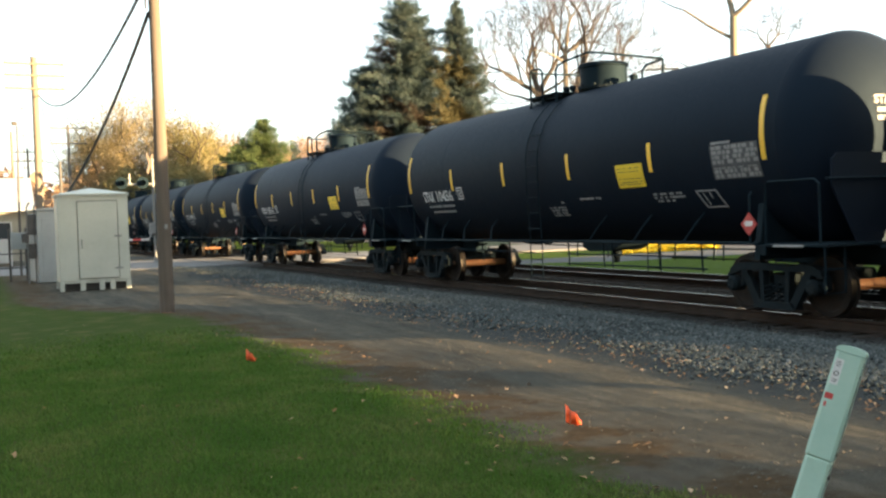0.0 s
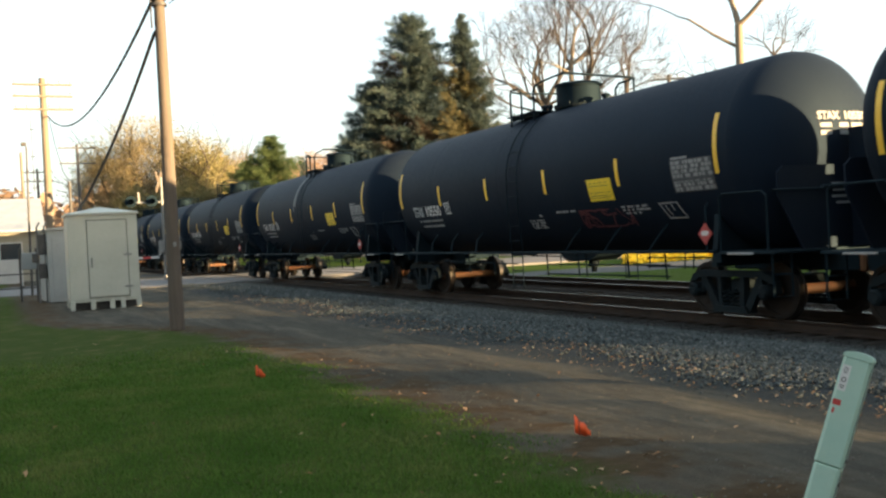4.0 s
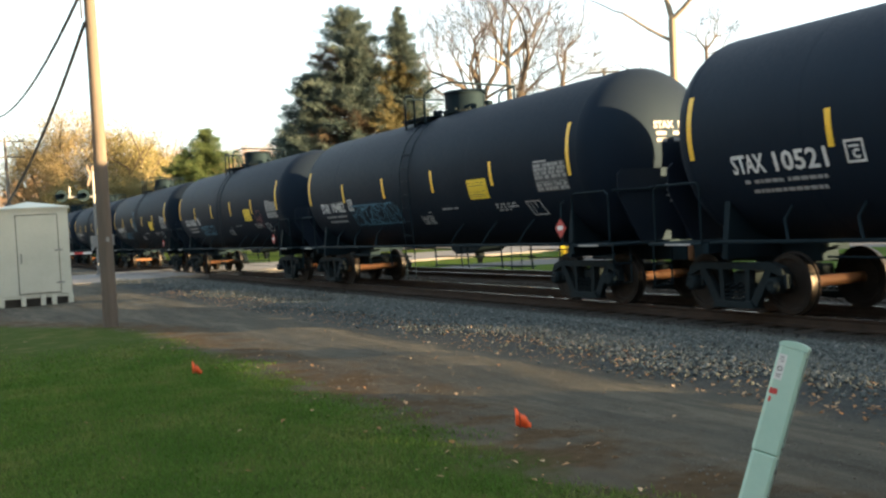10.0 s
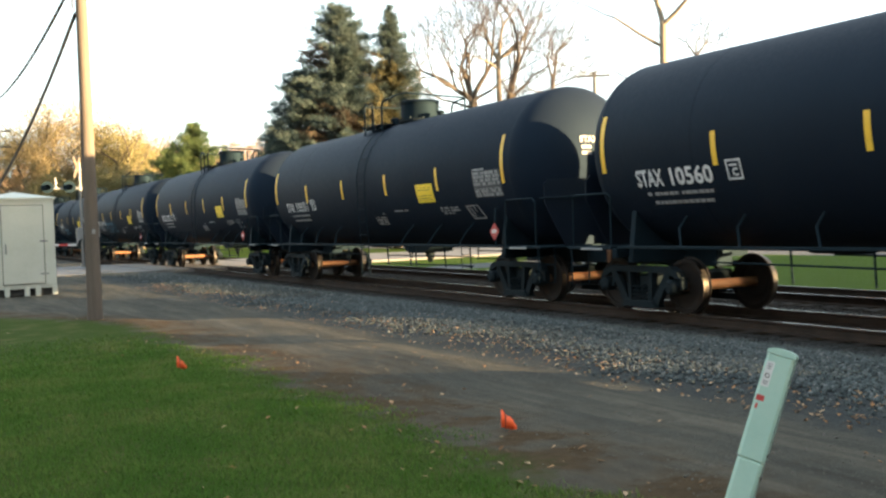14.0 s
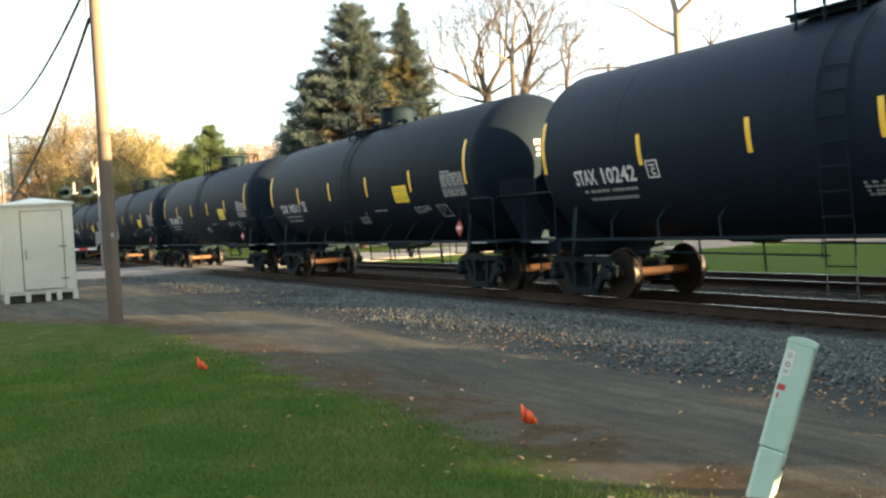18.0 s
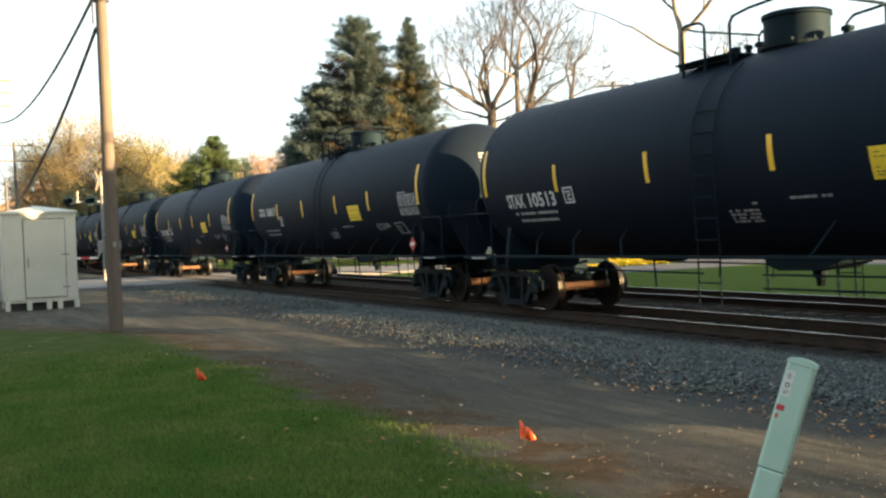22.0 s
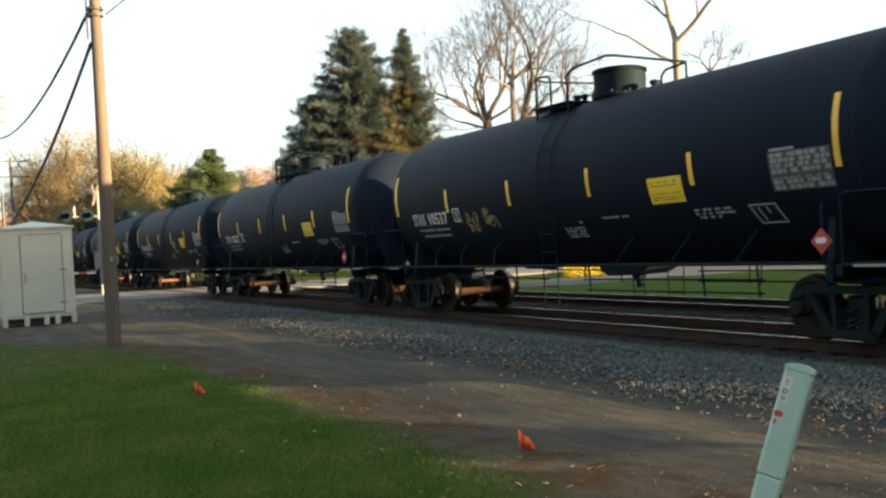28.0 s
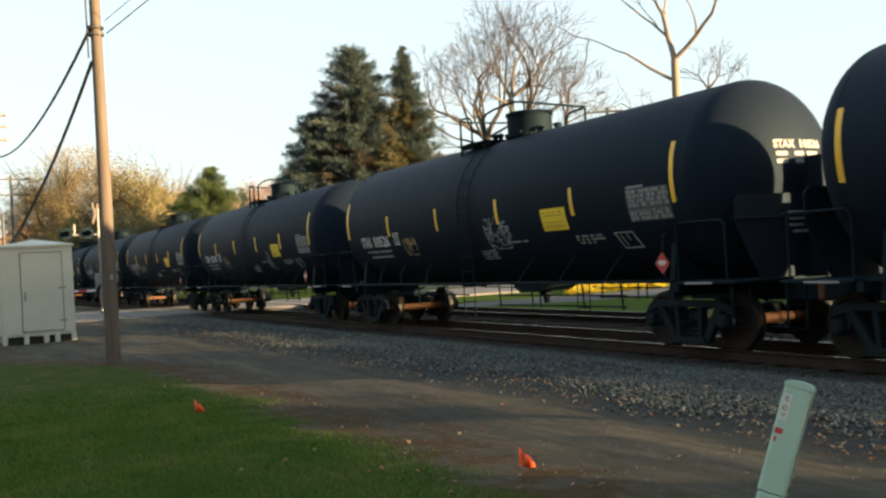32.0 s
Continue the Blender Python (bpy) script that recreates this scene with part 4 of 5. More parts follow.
def build_train():
    first = build_car()
    small_print(first)
    cars = [first]
    for i in range(1, len(NUMBERS)):
        cars.append(copy_thing(first, car_pose(i, 0)))
    first.matrix_basis = car_pose(0, 0)
    rng = random.Random(11)
    for i, (car, num) in enumerate(zip(cars, NUMBERS)):
        tank = [c for c in car.children if c.name.startswith("tank")][0]
        mark_z = 2.50 if FIRST + i == 10 else 2.12
        for nm, piece, y0, wide in (("reporting_mark", "STAX", 6.22, 0.66), ("car_number", num, 5.38, 0.97)):
            ob = new(nm, lettering(piece, 0.26, lambda u, v: skin(y0 - u, mark_z + v, 0.006), wide))
            ob.parent = tank
            tagged(ob, "white stencilled writing")
        # on the rear head, towards the following car
        base = 3.43 if FIRST + i in (9, 10) else 3.14
        def on_head(u, v):
            x, z = -0.31 + u, base + v
            r = math.hypot(x, z - TANK_Z)
            return Vector((x, AFT - 7.22 - 0.78 * math.sqrt(max(0, 1 - (r / TANK_R) ** 2)) - 0.006, z))
        for nm, piece, u0, wide in (("reporting_mark", "STAX", 0.0, 0.45), ("car_number", num, 0.56, 0.52)):
            ob = new(nm, lettering(piece, 0.12, lambda u, v: on_head(u0 + u, v), wide))
            ob.data.materials.clear()
            ob.data.materials.append(M["grey_mark"])
            ob.parent = tank
            tagged(ob, "white stencilled writing")
        bm = bmesh.new()
        for z in (-0.13, -0.25):
            for u0, u1 in ((0.04, 0.26), (0.42, 0.62), (0.70, 0.98)):
                q = [on_head(u, z + d) for u, d in ((u0, 0), (u1, 0), (u1, 0.07), (u0, 0.07))]
                bm.faces.new([bm.verts.new(p) for p in q])
        part("stencil", bm, M["grey_mark"], tank)["kind"] = "stuff"
        k = FIRST + i
        if k in (9, 10):     # two cars of another make, their stripes set differently
            old = [c for c in tank.children if c.name.startswith("stripe")]
            for c, dy in zip(sorted(old, key=lambda c: -sum(v.co.y for v in c.data.vertices) / len(c.data.vertices)), (0.1, -0.1, 0.12, 0.0 if k == 10 else 0.6, 0.3, 0.05)):
                c.location.y = dy
            for c in tank.children:
                if c.name.startswith(("placard", "print")):
                    c.location.y = 0.76
        if k == 2:
            scrawl(tank, rng, 1.5, 0.5, 1.95, 3.2, "blue_paint", 9, "blue and white sprayed lettering")
            scrawl(tank, rng, 1.4, 0.6, 2.1, 2.9, "pale_paint", 6, "pale sprayed lettering")
            scrawl(tank, rng, 4.4, 2.3, 1.75, 2.05, "blue_paint", 9, "faint blue sprayed lettering")
        elif k == 3:
            scrawl(tank, rng, 3.9, 1.8, 1.7, 2.05, "blue_paint", 12, "faint blue sprayed lettering")
            scrawl(tank, rng, -4.3, -5.1, 1.85, 2.45, "red_paint", 10, "dark red sprayed patch")
        elif k == 1:
            scrawl(tank, rng, -2.4, -4.2, 1.62, 1.95, "red_paint", 10, "dark red sprayed patch")
        elif k == 4:
            scrawl(tank, rng, 4.0, 0.9, 1.72, 2.25, "blue_paint", 16, "blue sprayed lettering")
        elif k == 12:
            scrawl(tank, rng, -1.3, -2.0, 1.8, 2.5, "gold_paint", 9, "gold sprayed figure")
        elif k == 14:
            scrawl(tank, rng, 3.5, 3.0, 1.9, 2.3, "gold_paint", 8, "two gold sprayed shapes")
            scrawl(tank, rng, 2.7, 2.2, 1.95, 2.35, "gold_paint", 8, "two gold sprayed shapes")
        elif k == 15:
            scrawl(tank, rng, 3.5, 2.8, 1.85, 2.25, "gold_paint", 8, "gold sprayed shape")
            scrawl(tank, rng, -2.1, -2.9, 1.7, 2.3, "pale_paint", 8, "pale sprayed figure")
        elif k == 16:
            scrawl(tank, rng, 3.6, 2.9, 1.85, 2.25, "gold_paint", 8, "gold sprayed shape")
            scrawl(tank, rng, -0.7, -1.7, 1.85, 2.5, "pale_paint", 9, "pale sprayed figure")
        elif k == 0:
            bm = bmesh.new()
            decal(bm, 0.98, 0.74, 2.95, 4.05, 0.003, 0.1, 8)
            decal(bm, 1.12, 1.0, 2.75, 3.5, 0.003, -0.1, 6)
            part("spill_streak", bm, M["spill"], tank, "pale grey spill streak")
    return cars


CARS = build_train()


# ---- utility pole beside the drive, its cables ----
def cable(name, a, b, sag, r, label, n=18):
    a, b = Vector(a), Vector(b)
    bm = bmesh.new()
    tube(bm, [a.lerp(b, i / n) - Vector((0, 0, sag * 4 * (i / n) * (1 - i / n))) for i in range(n + 1)], r, 6)
    return tagged(part(name, bm, M["cable"], None, label), label, "cable")


def pole_shaft(h, r0, r1, n=9, seg=18, bend=0.03):
    bm = bmesh.new()
    tube(bm, [(bend * math.sin(3 * i / n), bend * math.cos(2 * i / n), -0.3 + (h + 0.3) * i / n) for i in range(n + 1)], [r0 + (r1 - r0) * i / n for i in range(n + 1)], seg)
    return bm


def near_pole():
    pole = thing("utility_pole", "brown weathered wooden utility pole standing beside the dirt drive", "utility pole", m=pose(3.362, 21.46, 0, 0, -0.22, 0))
    part("shaft", pole_shaft(9.6, 0.150, 0.088, bend=0.012), M["pole"], pole, "", True)
    bm = bmesh.new()
    for z in (6.55, 6.68):
        lathe(bm, ((z, 0.15), (z, 0.165), (z + 0.05, 0.165), (z + 0.05, 0.15)), "z", 18)
    part("strap", bm, M["dark"], pole, "dark steel band")
    bm = bmesh.new()
    tube(bm, [(-0.16, -0.02, 6.1), (-0.165, -0.02, 7.4), (-0.15, -0.02, 9.2)], 0.018, 6)
    part("conduit", bm, M["cable"], pole)
    bm = bmesh.new()
    box(bm, (0.02, -0.165, 1.75), (0.06, 0.008, 0.09))
    part("tag", bm, M["galv"], pole)


near_pole()
cable("cable", (3.24, 21.5, 6.03), (2.45, 33.3, 2.92), 0.30, 0.036, "thick black service cable drooping from pole to cabinet")
cable("cable", (3.22, 21.5, 6.66), (3.15, 59.8, 9.05), 1.35, 0.034, "thin black cable sagging between utility poles")
cable("cable", (3.54, 21.4, 6.60), (9.5, 9.0, 11.5), 0.25, 0.013, "black cable rising from the pole")
cable("cable", (3.52, 21.4, 6.85), (9.3, 9.0, 11.9), 0.25, 0.008, "thin black cable rising from the pole")
cable("cable", (3.2, 59.9, 8.95), (6.75, 89.6, 8.6), 2.1, 0.022, "thin black cable sagging between utility poles")


# ---- silver relay cabinet on its skid ----
def relay_cabinet():
    m = pose(2.02, 31.84, 0, 0, 0, -1.0)
    cab = thing("relay_cabinet", "pale aluminium relay cabinet with low peaked roof standing on dirt", "cabinet", m=m)
    w, d, h = 1.95, 1.9, 2.80
    bm = bmesh.new()
    box(bm, (w / 2, d / 2, 0.27 + (h - 0.27) / 2), (w, d, h - 0.27), bevel=0.012)
    part("body", bm, M["cabinet"], cab)
    bm = bmesh.new()
    e = 0.05
    pts = [bm.verts.new(q) for q in ((-e, -e, h), (w + e, -e, h), (w + e, d + e, h), (-e, d + e, h))]
    low = [bm.verts.new((q.co.x, q.co.y, h - 0.06)) for q in pts]
    top = bm.verts.new((w / 2, d / 2, h + 0.2))
    for i in range(4):
        j = (i + 1) % 4
        bm.faces.new((pts[i], pts[j], top))
        bm.faces.new((low[i], low[j], pts[j], pts[i]))
    bm.faces.new(list(reversed(low)))
    part("roof", bm, M["cabinet"], cab)
    bm = bmesh.new()
    box(bm, (1.09, -0.016, 1.46), (1.10, 0.028, 2.22), bevel=0.008)
    door = part("door", bm, M["cabinet"], cab, "plain metal door")
    bm = bmesh.new()
    for x0, z0, sx, sz in ((0.53, 1.46, 0.018, 2.26), (1.65, 1.46, 0.018, 2.26), (1.09, 2.585, 1.12, 0.018), (1.09, 0.335, 1.12, 0.018)):
        box(bm, (x0, -0.006, z0), (sx, 0.016, sz))
    part("door_gap", bm, M["dark"], cab)
    bm = bmesh.new()
    tube(bm, [(0.63, -0.03, 1.22), (0.63, -0.075, 1.25), (0.63, -0.075, 1.45), (0.63, -0.03, 1.48)], 0.018, 6)
    part("handle", bm, M["galv"], door, "bright bar handle")
    for z in (0.62, 1.55):
        bm = bmesh.new()
        box(bm, (1.64, -0.035, z), (0.22, 0.02, 0.045), bevel=0.006)
        part("hinge", bm, M["galv"], door)
    bm = bmesh.new()
    for x in (0.05, 0.62, 1.15, 1.45, w - 0.05):
        box(bm, (x, 0.06, 0.13), (0.14, 0.12, 0.28), bevel=0.01)
        box(bm, (x, d - 0.06, 0.13), (0.14, 0.12, 0.28), bevel=0.01)
    box(bm, (w / 2, d / 2, 0.24), (w - 0.05, d - 0.05, 0.06))
    part("skid", bm, M["cabinet"], cab, "open skid feet under the cabinet")
    # dark bar added behind the feet so the openings look shaded
    bm = bmesh.new()
    box(bm, (w / 2, 0.34, 0.11), (w - 0.1, 0.12, 0.22), bevel=0.01)
    part("skid_beam", bm, M["dark"], cab, "dark bar standing in for shade under the cabinet")


relay_cabinet()


def grey_bungalow():
    hut = thing("equipment_cabinet", "tall grey steel equipment cabinet behind the silver one", "cabinet", m=pose(1.72, 37.6, 0, 0, 0, 4))
    bm = bmesh.new()
    box(bm, (0.85, 1.2, 1.24), (1.7, 2.4, 2.44), bevel=0.02)
    part("body", bm, M["grey_box"], hut)
    bm = bmesh.new()
    plate(bm, ((-0.06, 2.46), (1.76, 2.46), (1.76, 2.52), (0.85, 2.60), (-0.06, 2.52)), "y", -0.06, 2.46)
    part("roof", bm, M["grey_box"], hut)
    bm = bmesh.new()
    box(bm, (0.55, -0.012, 1.2), (0.8, 0.02, 2.0), bevel=0.006)
    part("door", bm, M["grey_box"], hut)
    for (x, z, sx, sz) in ((-0.12, 2.0, 0.3, 0.7), (-0.14, 1.1, 0.26, 0.5), (-0.36, 1.55, 0.2, 0.3)):
        bm = bmesh.new()
        box(bm, (x, 0.25, z), (sx, 0.22, sz), bevel=0.02)
        part("meter_box", bm, M["dark"], hut, "dark meter box on the side")
    bm = bmesh.new()
    for x in (-0.05, -0.28):
        tube(bm, [(x, 0.2, 0), (x, 0.2, 2.6), (x + 0.1, 0.2, 2.75)], 0.03, 8)
    part("conduit", bm, M["galv"], hut)


grey_bungalow()


def meter_rack():
    """Posts, rails and boxes beside the cabinets."""
    rack = thing("service_rack", "dark posts with electric boxes beside the cabinets", "meter rack", m=pose(0.9, 40.0, 0))
    for x in (0, 0.55):
        bm = bmesh.new()
        tube(bm, [(x, 0, -0.1), (x, 0, 1.9)], 0.04, 8)
        part("post", bm, M["dark"], rack)
    for z in (0.5, 1.0):
        bm = bmesh.new()
        tube(bm, [(-0.8, 0, z), (0.6, 0, z)], 0.025, 6)
        part("bar", bm, M["dark"], rack)
    bm = bmesh.new()
    box(bm, (0.3, -0.08, 1.45), (0.5, 0.18, 0.6), bevel=0.02)
    part("box", bm, M["grey_box"], rack)


meter_rack()


def thin_mast():
    mast = thing("mast", "thin dark metal mast with small head and whip aerial", "mast", m=pose(1.45, 46.0, 0))
    bm = bmesh.new()
    tube(bm, [(0, 0, -0.1), (0.02, 0, 3.0), (0.08, 0, 6.1)], [0.05, 0.045, 0.035], 8)
    part("shaft", bm, M["dark"], mast)
    bm = bmesh.new()
    box(bm, (-0.02, 0, 6.2), (0.22, 0.14, 0.16), bevel=0.03)
    part("head", bm, M["dark"], mast)
    bm = bmesh.new()
    tube(bm, [(0.08, 0, 4.2), (0.3, 0, 4.25), (0.3, 0, 7.6)], 0.014, 5)
    for z in (4.4, 5.7, 6.8):
        tube(bm, [(0.22, 0, z), (0.42, 0, z)], 0.02, 5)
    part("aerial", bm, M["dark"], mast)


thin_mast()


# ---- line poles with cross-arms ----
def line_pole(m, h, arms, width, r=0.16, label="tall wooden line pole with insulator cross-arms", mat="pole"):
    p = thing("line_pole", label, "utility pole", "line poles along the track", m=m)
    part("shaft", pole_shaft(h, r, r * 0.7), M[mat], p, "", True)
    for z in arms:
        bm = bmesh.new()
        box(bm, (0, -r * 0.8, z), (width, 0.10, 0.11), bevel=0.01)
        arm = part("cross_arm", bm, M[mat], p)
        for k in range(6):
            x = width * (k / 5 - 0.5) * 0.92
            bm = bmesh.new()
            lathe(bm, ((z + 0.05, 0.015), (z + 0.13, 0.018), (z + 0.13, 0.05), (z + 0.20, 0.045), (z + 0.25, 0.02)), "z", 8, (x, -r * 0.8, 0))
            part("insulator", bm, M["galv"], arm)
    return p


line_pole(pose(2.95, 59.9, 0, 0, 0, 4), 11.1, (10.72, 10.1, 9.4), 3.05, 0.235, mat="pale_pole")
line_pole(pose(6.8, 89.7, 0, 0, 0, 4), 10.4, (10.1, 8.85), 2.9, 0.16, "dark far line pole with cross-arms", "dark")
line_pole(pose(4.6, 112, 0, 0, 0, 4), 10.2, (9.8, 8.9), 2.9, 0.16, "dark far line pole with cross-arms", "dark")
line_pole(pose(2.4, 85.0, 0), 9.4, (), 2.0, 0.14, "plain far wooden pole", "pale_pole")
line_pole(pose(5.0, 74.0, 0), 6.4, (), 2.0, 0.13, "short far wooden pole", "dark")
line_pole(pose(35.25, 48.5, -0.1, 0, 0, -28), 10.0, (9.75,), 1.75, 0.14, "dark wooden street pole with one insulator cross-arm", "dark")


# ---- crossing signal with crossbuck, lights and lowered gate ----
def crossing_signal():
    s = thing("crossing_signal", "railroad crossing signal with crossbuck, lamps and lowered striped gate", "crossing signal", m=pose(8.1, 54.5, -0.02))
    bm = bmesh.new()
    tube(bm, [(0, 0, 0), (0, 0, 5.3)], 0.065, 12)
    mast = part("mast", bm, M["galv"], s, "", True)
    bm = bmesh.new()
    lathe(bm, ((0, 0.22), (0.05, 0.22), (0.1, 0.12), (0.3, 0.1), (0.3, 0.0)), "z", 12)
    part("base", bm, M["galv"], s)
    for a in (33, -33):
        bm = bmesh.new()
        box(bm, (0, 0, 0), (0.20, 0.02, 1.20), pose(-0.12, -0.09 - 0.012 * (a > 0), 5.05, 0, 0, 55) @ pose(0, 0, 0, 0, a, 0), 0.005)
        part("crossbuck_board", bm, M["pole"], s, "weathered crossbuck board")
    bm = bmesh.new()
    tube(bm, [(-1.75, 0, 4.02), (0.4, 0, 4.02)], 0.05, 8)
    tube(bm, [(-1.15, 0, 4.02), (-1.15, 0, 4.55)], 0.05, 8)
    arm = part("light_arm", bm, M["galv"], s)
    for x in (-1.55, -0.52):
        bm = bmesh.new()
        lathe(bm, ((-0.03, 0.0), (-0.03, 0.30), (0.0, 0.30), (0.0, 0.0)), "y", 24, (x, -0.12, 4.08))
        disc = part("background_disc", bm, M["black"], s, "grey round lamp background")
        bm = bmesh.new()
        lathe(bm, ((-0.30, 0.125), (-0.16, 0.14), (-0.10, 0.14), (-0.03, 0.06)), "y", 18, (x, -0.12, 4.08))
        part("lamp_hood", bm, M["black"], disc)
    bm = bmesh.new()
    box(bm, (-0.12, 0, 1.75), (0.30, 0.35, 0.62), bevel=0.03)
    box(bm, (0.72, 0, 1.80), (0.24, 0.3, 0.5), bevel=0.03)
    tube(bm, [(-0.1, 0, 1.75), (0.72, 0, 1.78)], 0.05, 8)
    part("gate_mechanism", bm, M["galv"], s, "grey gate drive box")
    for k in range(10):
        bm = bmesh.new()
        x = -0.3 - 0.42 * k
        box(bm, (x - 0.21, -0.25, 1.22 + 0.006 * k), (0.42, 0.03, 0.11))
        part("gate_stripe", bm, M["red" if k % 2 else "white"], s)
    bm = bmesh.new()
    tube(bm, [(-0.12, -0.2, 1.6), (-0.35, -0.25, 1.22)], 0.04, 8)
    part("gate_bracket", bm, M["galv"], s)


crossing_signal()

# ---- crossing road over the tracks ----
bm = bmesh.new()
road_pts = [(-60, 47.0), (9.5, 46.0), (60, 44.5), (60, 53.5), (9.5, 58.5), (-60, 57.5)]
plate(bm, road_pts, "z", -0.30, -0.02)
for v in bm.verts:
    if v.co.z > -0.1:
        v.co.z = 0.015 if v.co.x < 20 else -0.05
structure(part("road", bm, M["asphalt"]), "worn grey asphalt road over the level crossing", "road")
for k, (a, b) in enumerate(((9.9, 11.38), (11.64, 12.90), (13.16, 15.56), (15.82, 17.08), (17.34, 18.8))):
    bm = bmesh.new()
    box(bm, ((a + b) / 2, 51.6, 0.0), (b - a, 10.4, 0.08), bevel=0.01)
    structure(part("crossing_panel", bm, M["asphalt"]), "flat grey crossing panel between the rails", "crossing panel")


# ---- green marker pedestal, leaning ----
def pedestal():
    lean = pose(4.275, 4.635, -0.02, 0, 18.3, -27) @ pose(0, 0, 0, 0, 0, -25)
    p = thing("utility_pedestal", "pale green leaning plastic utility pedestal with white sticker", "utility pedestal", m=lean)

    def shell(w, d, z0, z1, taper=0.0):
        b = bmesh.new()
        box(b, (0, 0, (z0 + z1) / 2), (w, d, z1 - z0), bevel=0.018)
        return b
    part("base", shell(0.150, 0.150, -0.15, 0.30), M["pedestal"], p)
    part("cover", shell(0.160, 0.152, 0.285, 0.935), M["pedestal"], p)
    bm = bmesh.new()
    arch = [(0.083 * math.cos(a), 0.935 + 0.026 * math.sin(a)) for a in [math.pi * i / 10 for i in range(11)]]
    plate(bm, [(-0.083, 0.922)] + [(0.083, 0.922)] + arch, "y", -0.079, 0.079)
    bmesh.ops.remove_doubles(bm, verts=bm.verts, dist=1e-4)
    part("cap", bm, M["pedestal"], p)
    for y, z0, z1 in ((-0.045, 0.31, 0.89), (-0.045, -0.1, 0.28)):
        bm = bmesh.new()
        box(bm, (0.081 if z0 > 0 else 0.0755, y, (z0 + z1) / 2), (0.004, 0.009, z1 - z0))
        part("seam", bm, M["dark"], p, "dark seam between the two halves")
    for z in (0.20, 0.34):
        bm = bmesh.new()
        lathe(bm, ((0.074, 0.011), (0.086, 0.011), (0.086, 0.0)), "x", 8, (0, -0.018, z))
        part("bolt", bm, M["dark"], p)
    bm = bmesh.new()
    box(bm, (-0.044, -0.0748, 0.80), (0.046, 0.003, 0.15))
    st = part("sticker", bm, M["white"], p, "white warning sticker")
    bm = bmesh.new()
    lathe(bm, ((-0.0763, 0.009), (-0.0763, 0.015), (-0.0775, 0.015), (-0.0775, 0.009)), "y", 14, (-0.044, 0, 0.79))
    for z, w in ((0.858, 0.026), (0.845, 0.030), (0.832, 0.022), (0.755, 0.030), (0.742, 0.024)):
        box(bm, (-0.044, -0.0763, z), (w, 0.002, 0.005))
    part("print", bm, M["dark"], st)
    bm = bmesh.new()
    box(bm, (-0.046, -0.0748, 0.655), (0.046, 0.003, 0.034))
    box(bm, (-0.055, -0.0748, 0.605), (0.014, 0.003, 0.03))
    part("sticker", bm, M["red"], p, "faded red sticker")


pedestal()


# ---- marker flags ----
def marker_flag(x, y, turn, z0=0.14):
    f = thing("marker_flag", "orange-red vinyl marker flag on a thin wire", "marker flag", "marker flags", m=pose(x, y, float(ground_z(x, y)), 0, 0, turn))
    bm = bmesh.new()
    tube(bm, [(0, 0, -0.05), (0.004, 0, z0 + 0.13)], 0.003, 5)
    part("wire", bm, M["dark"], f)
    bm = bmesh.new()
    # limp vinyl: the free corner has sagged and the edge is ragged
    n = 7
    rows = []
    for i in range(n + 1):
        u = i / n
        low = z0 + 0.015 - 0.02 * math.sin(2.6 * u) + 0.008 * math.sin(17 * u)
        high = z0 + 0.15 - 0.11 * u ** 1.2 + 0.012 * math.sin(11 * u + 1)
        rows.append([bm.verts.new((0.12 * u - 0.03, 0.022 * math.sin(5 * u + k), z)) for k, z in ((0, low), (1, max(high, low + 0.012)))])
    for a, b in zip(rows, rows[1:]):
        bm.faces.new((a[0], b[0], b[1], a[1]))
    ob = part("flag", bm, M["flag"], f, "orange-red vinyl")
    ob.data.shade_smooth()
    mod = ob.modifiers.new("thick", "SOLIDIFY")
    mod.thickness = 0.002


marker_flag(4.235, 7.20, -28, 0.02)
marker_flag(2.995, 12.95, -20, 0.01)


# ---- lawn blades, leaves and pebbles ----
def lawn_edge(x, y):
    return x + 3.0 * step(y, 19, 27.5)


def blades():
    rng = np.random.default_rng(8)
    n = 330000
    y = 3.6 + 15 * rng.uniform(size=n) ** 1.5
    x = rng.uniform(-3, 4.4, n)
    wob = 0.14 * np.sin(1.3 * y) + 0.10 * np.sin(3.1 * y + 1) + 0.12 * np.sin(7.7 * x + 5.1 * y)
    edge = lawn_edge(x, y) + wob
    ok = (rng.uniform(size=n) > step(edge, 3.08, 4.02)) & (x > -0.06 * y - 1.0) & (rng.uniform(size=n) > step(y, 12, 18.6))
    x, y = x[ok], y[ok]
    n = len(x)
    h = rng.uniform(0.014, 0.036, n) * (1 + 0.02 * y)
    w = rng.uniform(0.002, 0.004, n) * (1 + 0.09 * y)
    a, lean = rng.uniform(0, 6.28, n), rng.uniform(0.2, 1.3, n)
    z = ground_z(x, y)
    dx, dy = np.cos(a), np.sin(a)
    v = np.empty((n, 3, 3))
    v[:, 0] = np.stack([x - w * dy, y + w * dx, z - 0.003], -1)
    v[:, 1] = np.stack([x + w * dy, y - w * dx, z - 0.003], -1)
    v[:, 2] = np.stack([x + lean * h * dx, y + lean * h * dy, z + h], -1)
    ob = new("lawn", flat_mesh("lawn", v.reshape(-1, 3), np.arange(3 * n).reshape(-1, 3), M["grass"]))
    tagged(ob, "short mown green grass", "grass", kind="stuff")


blades()


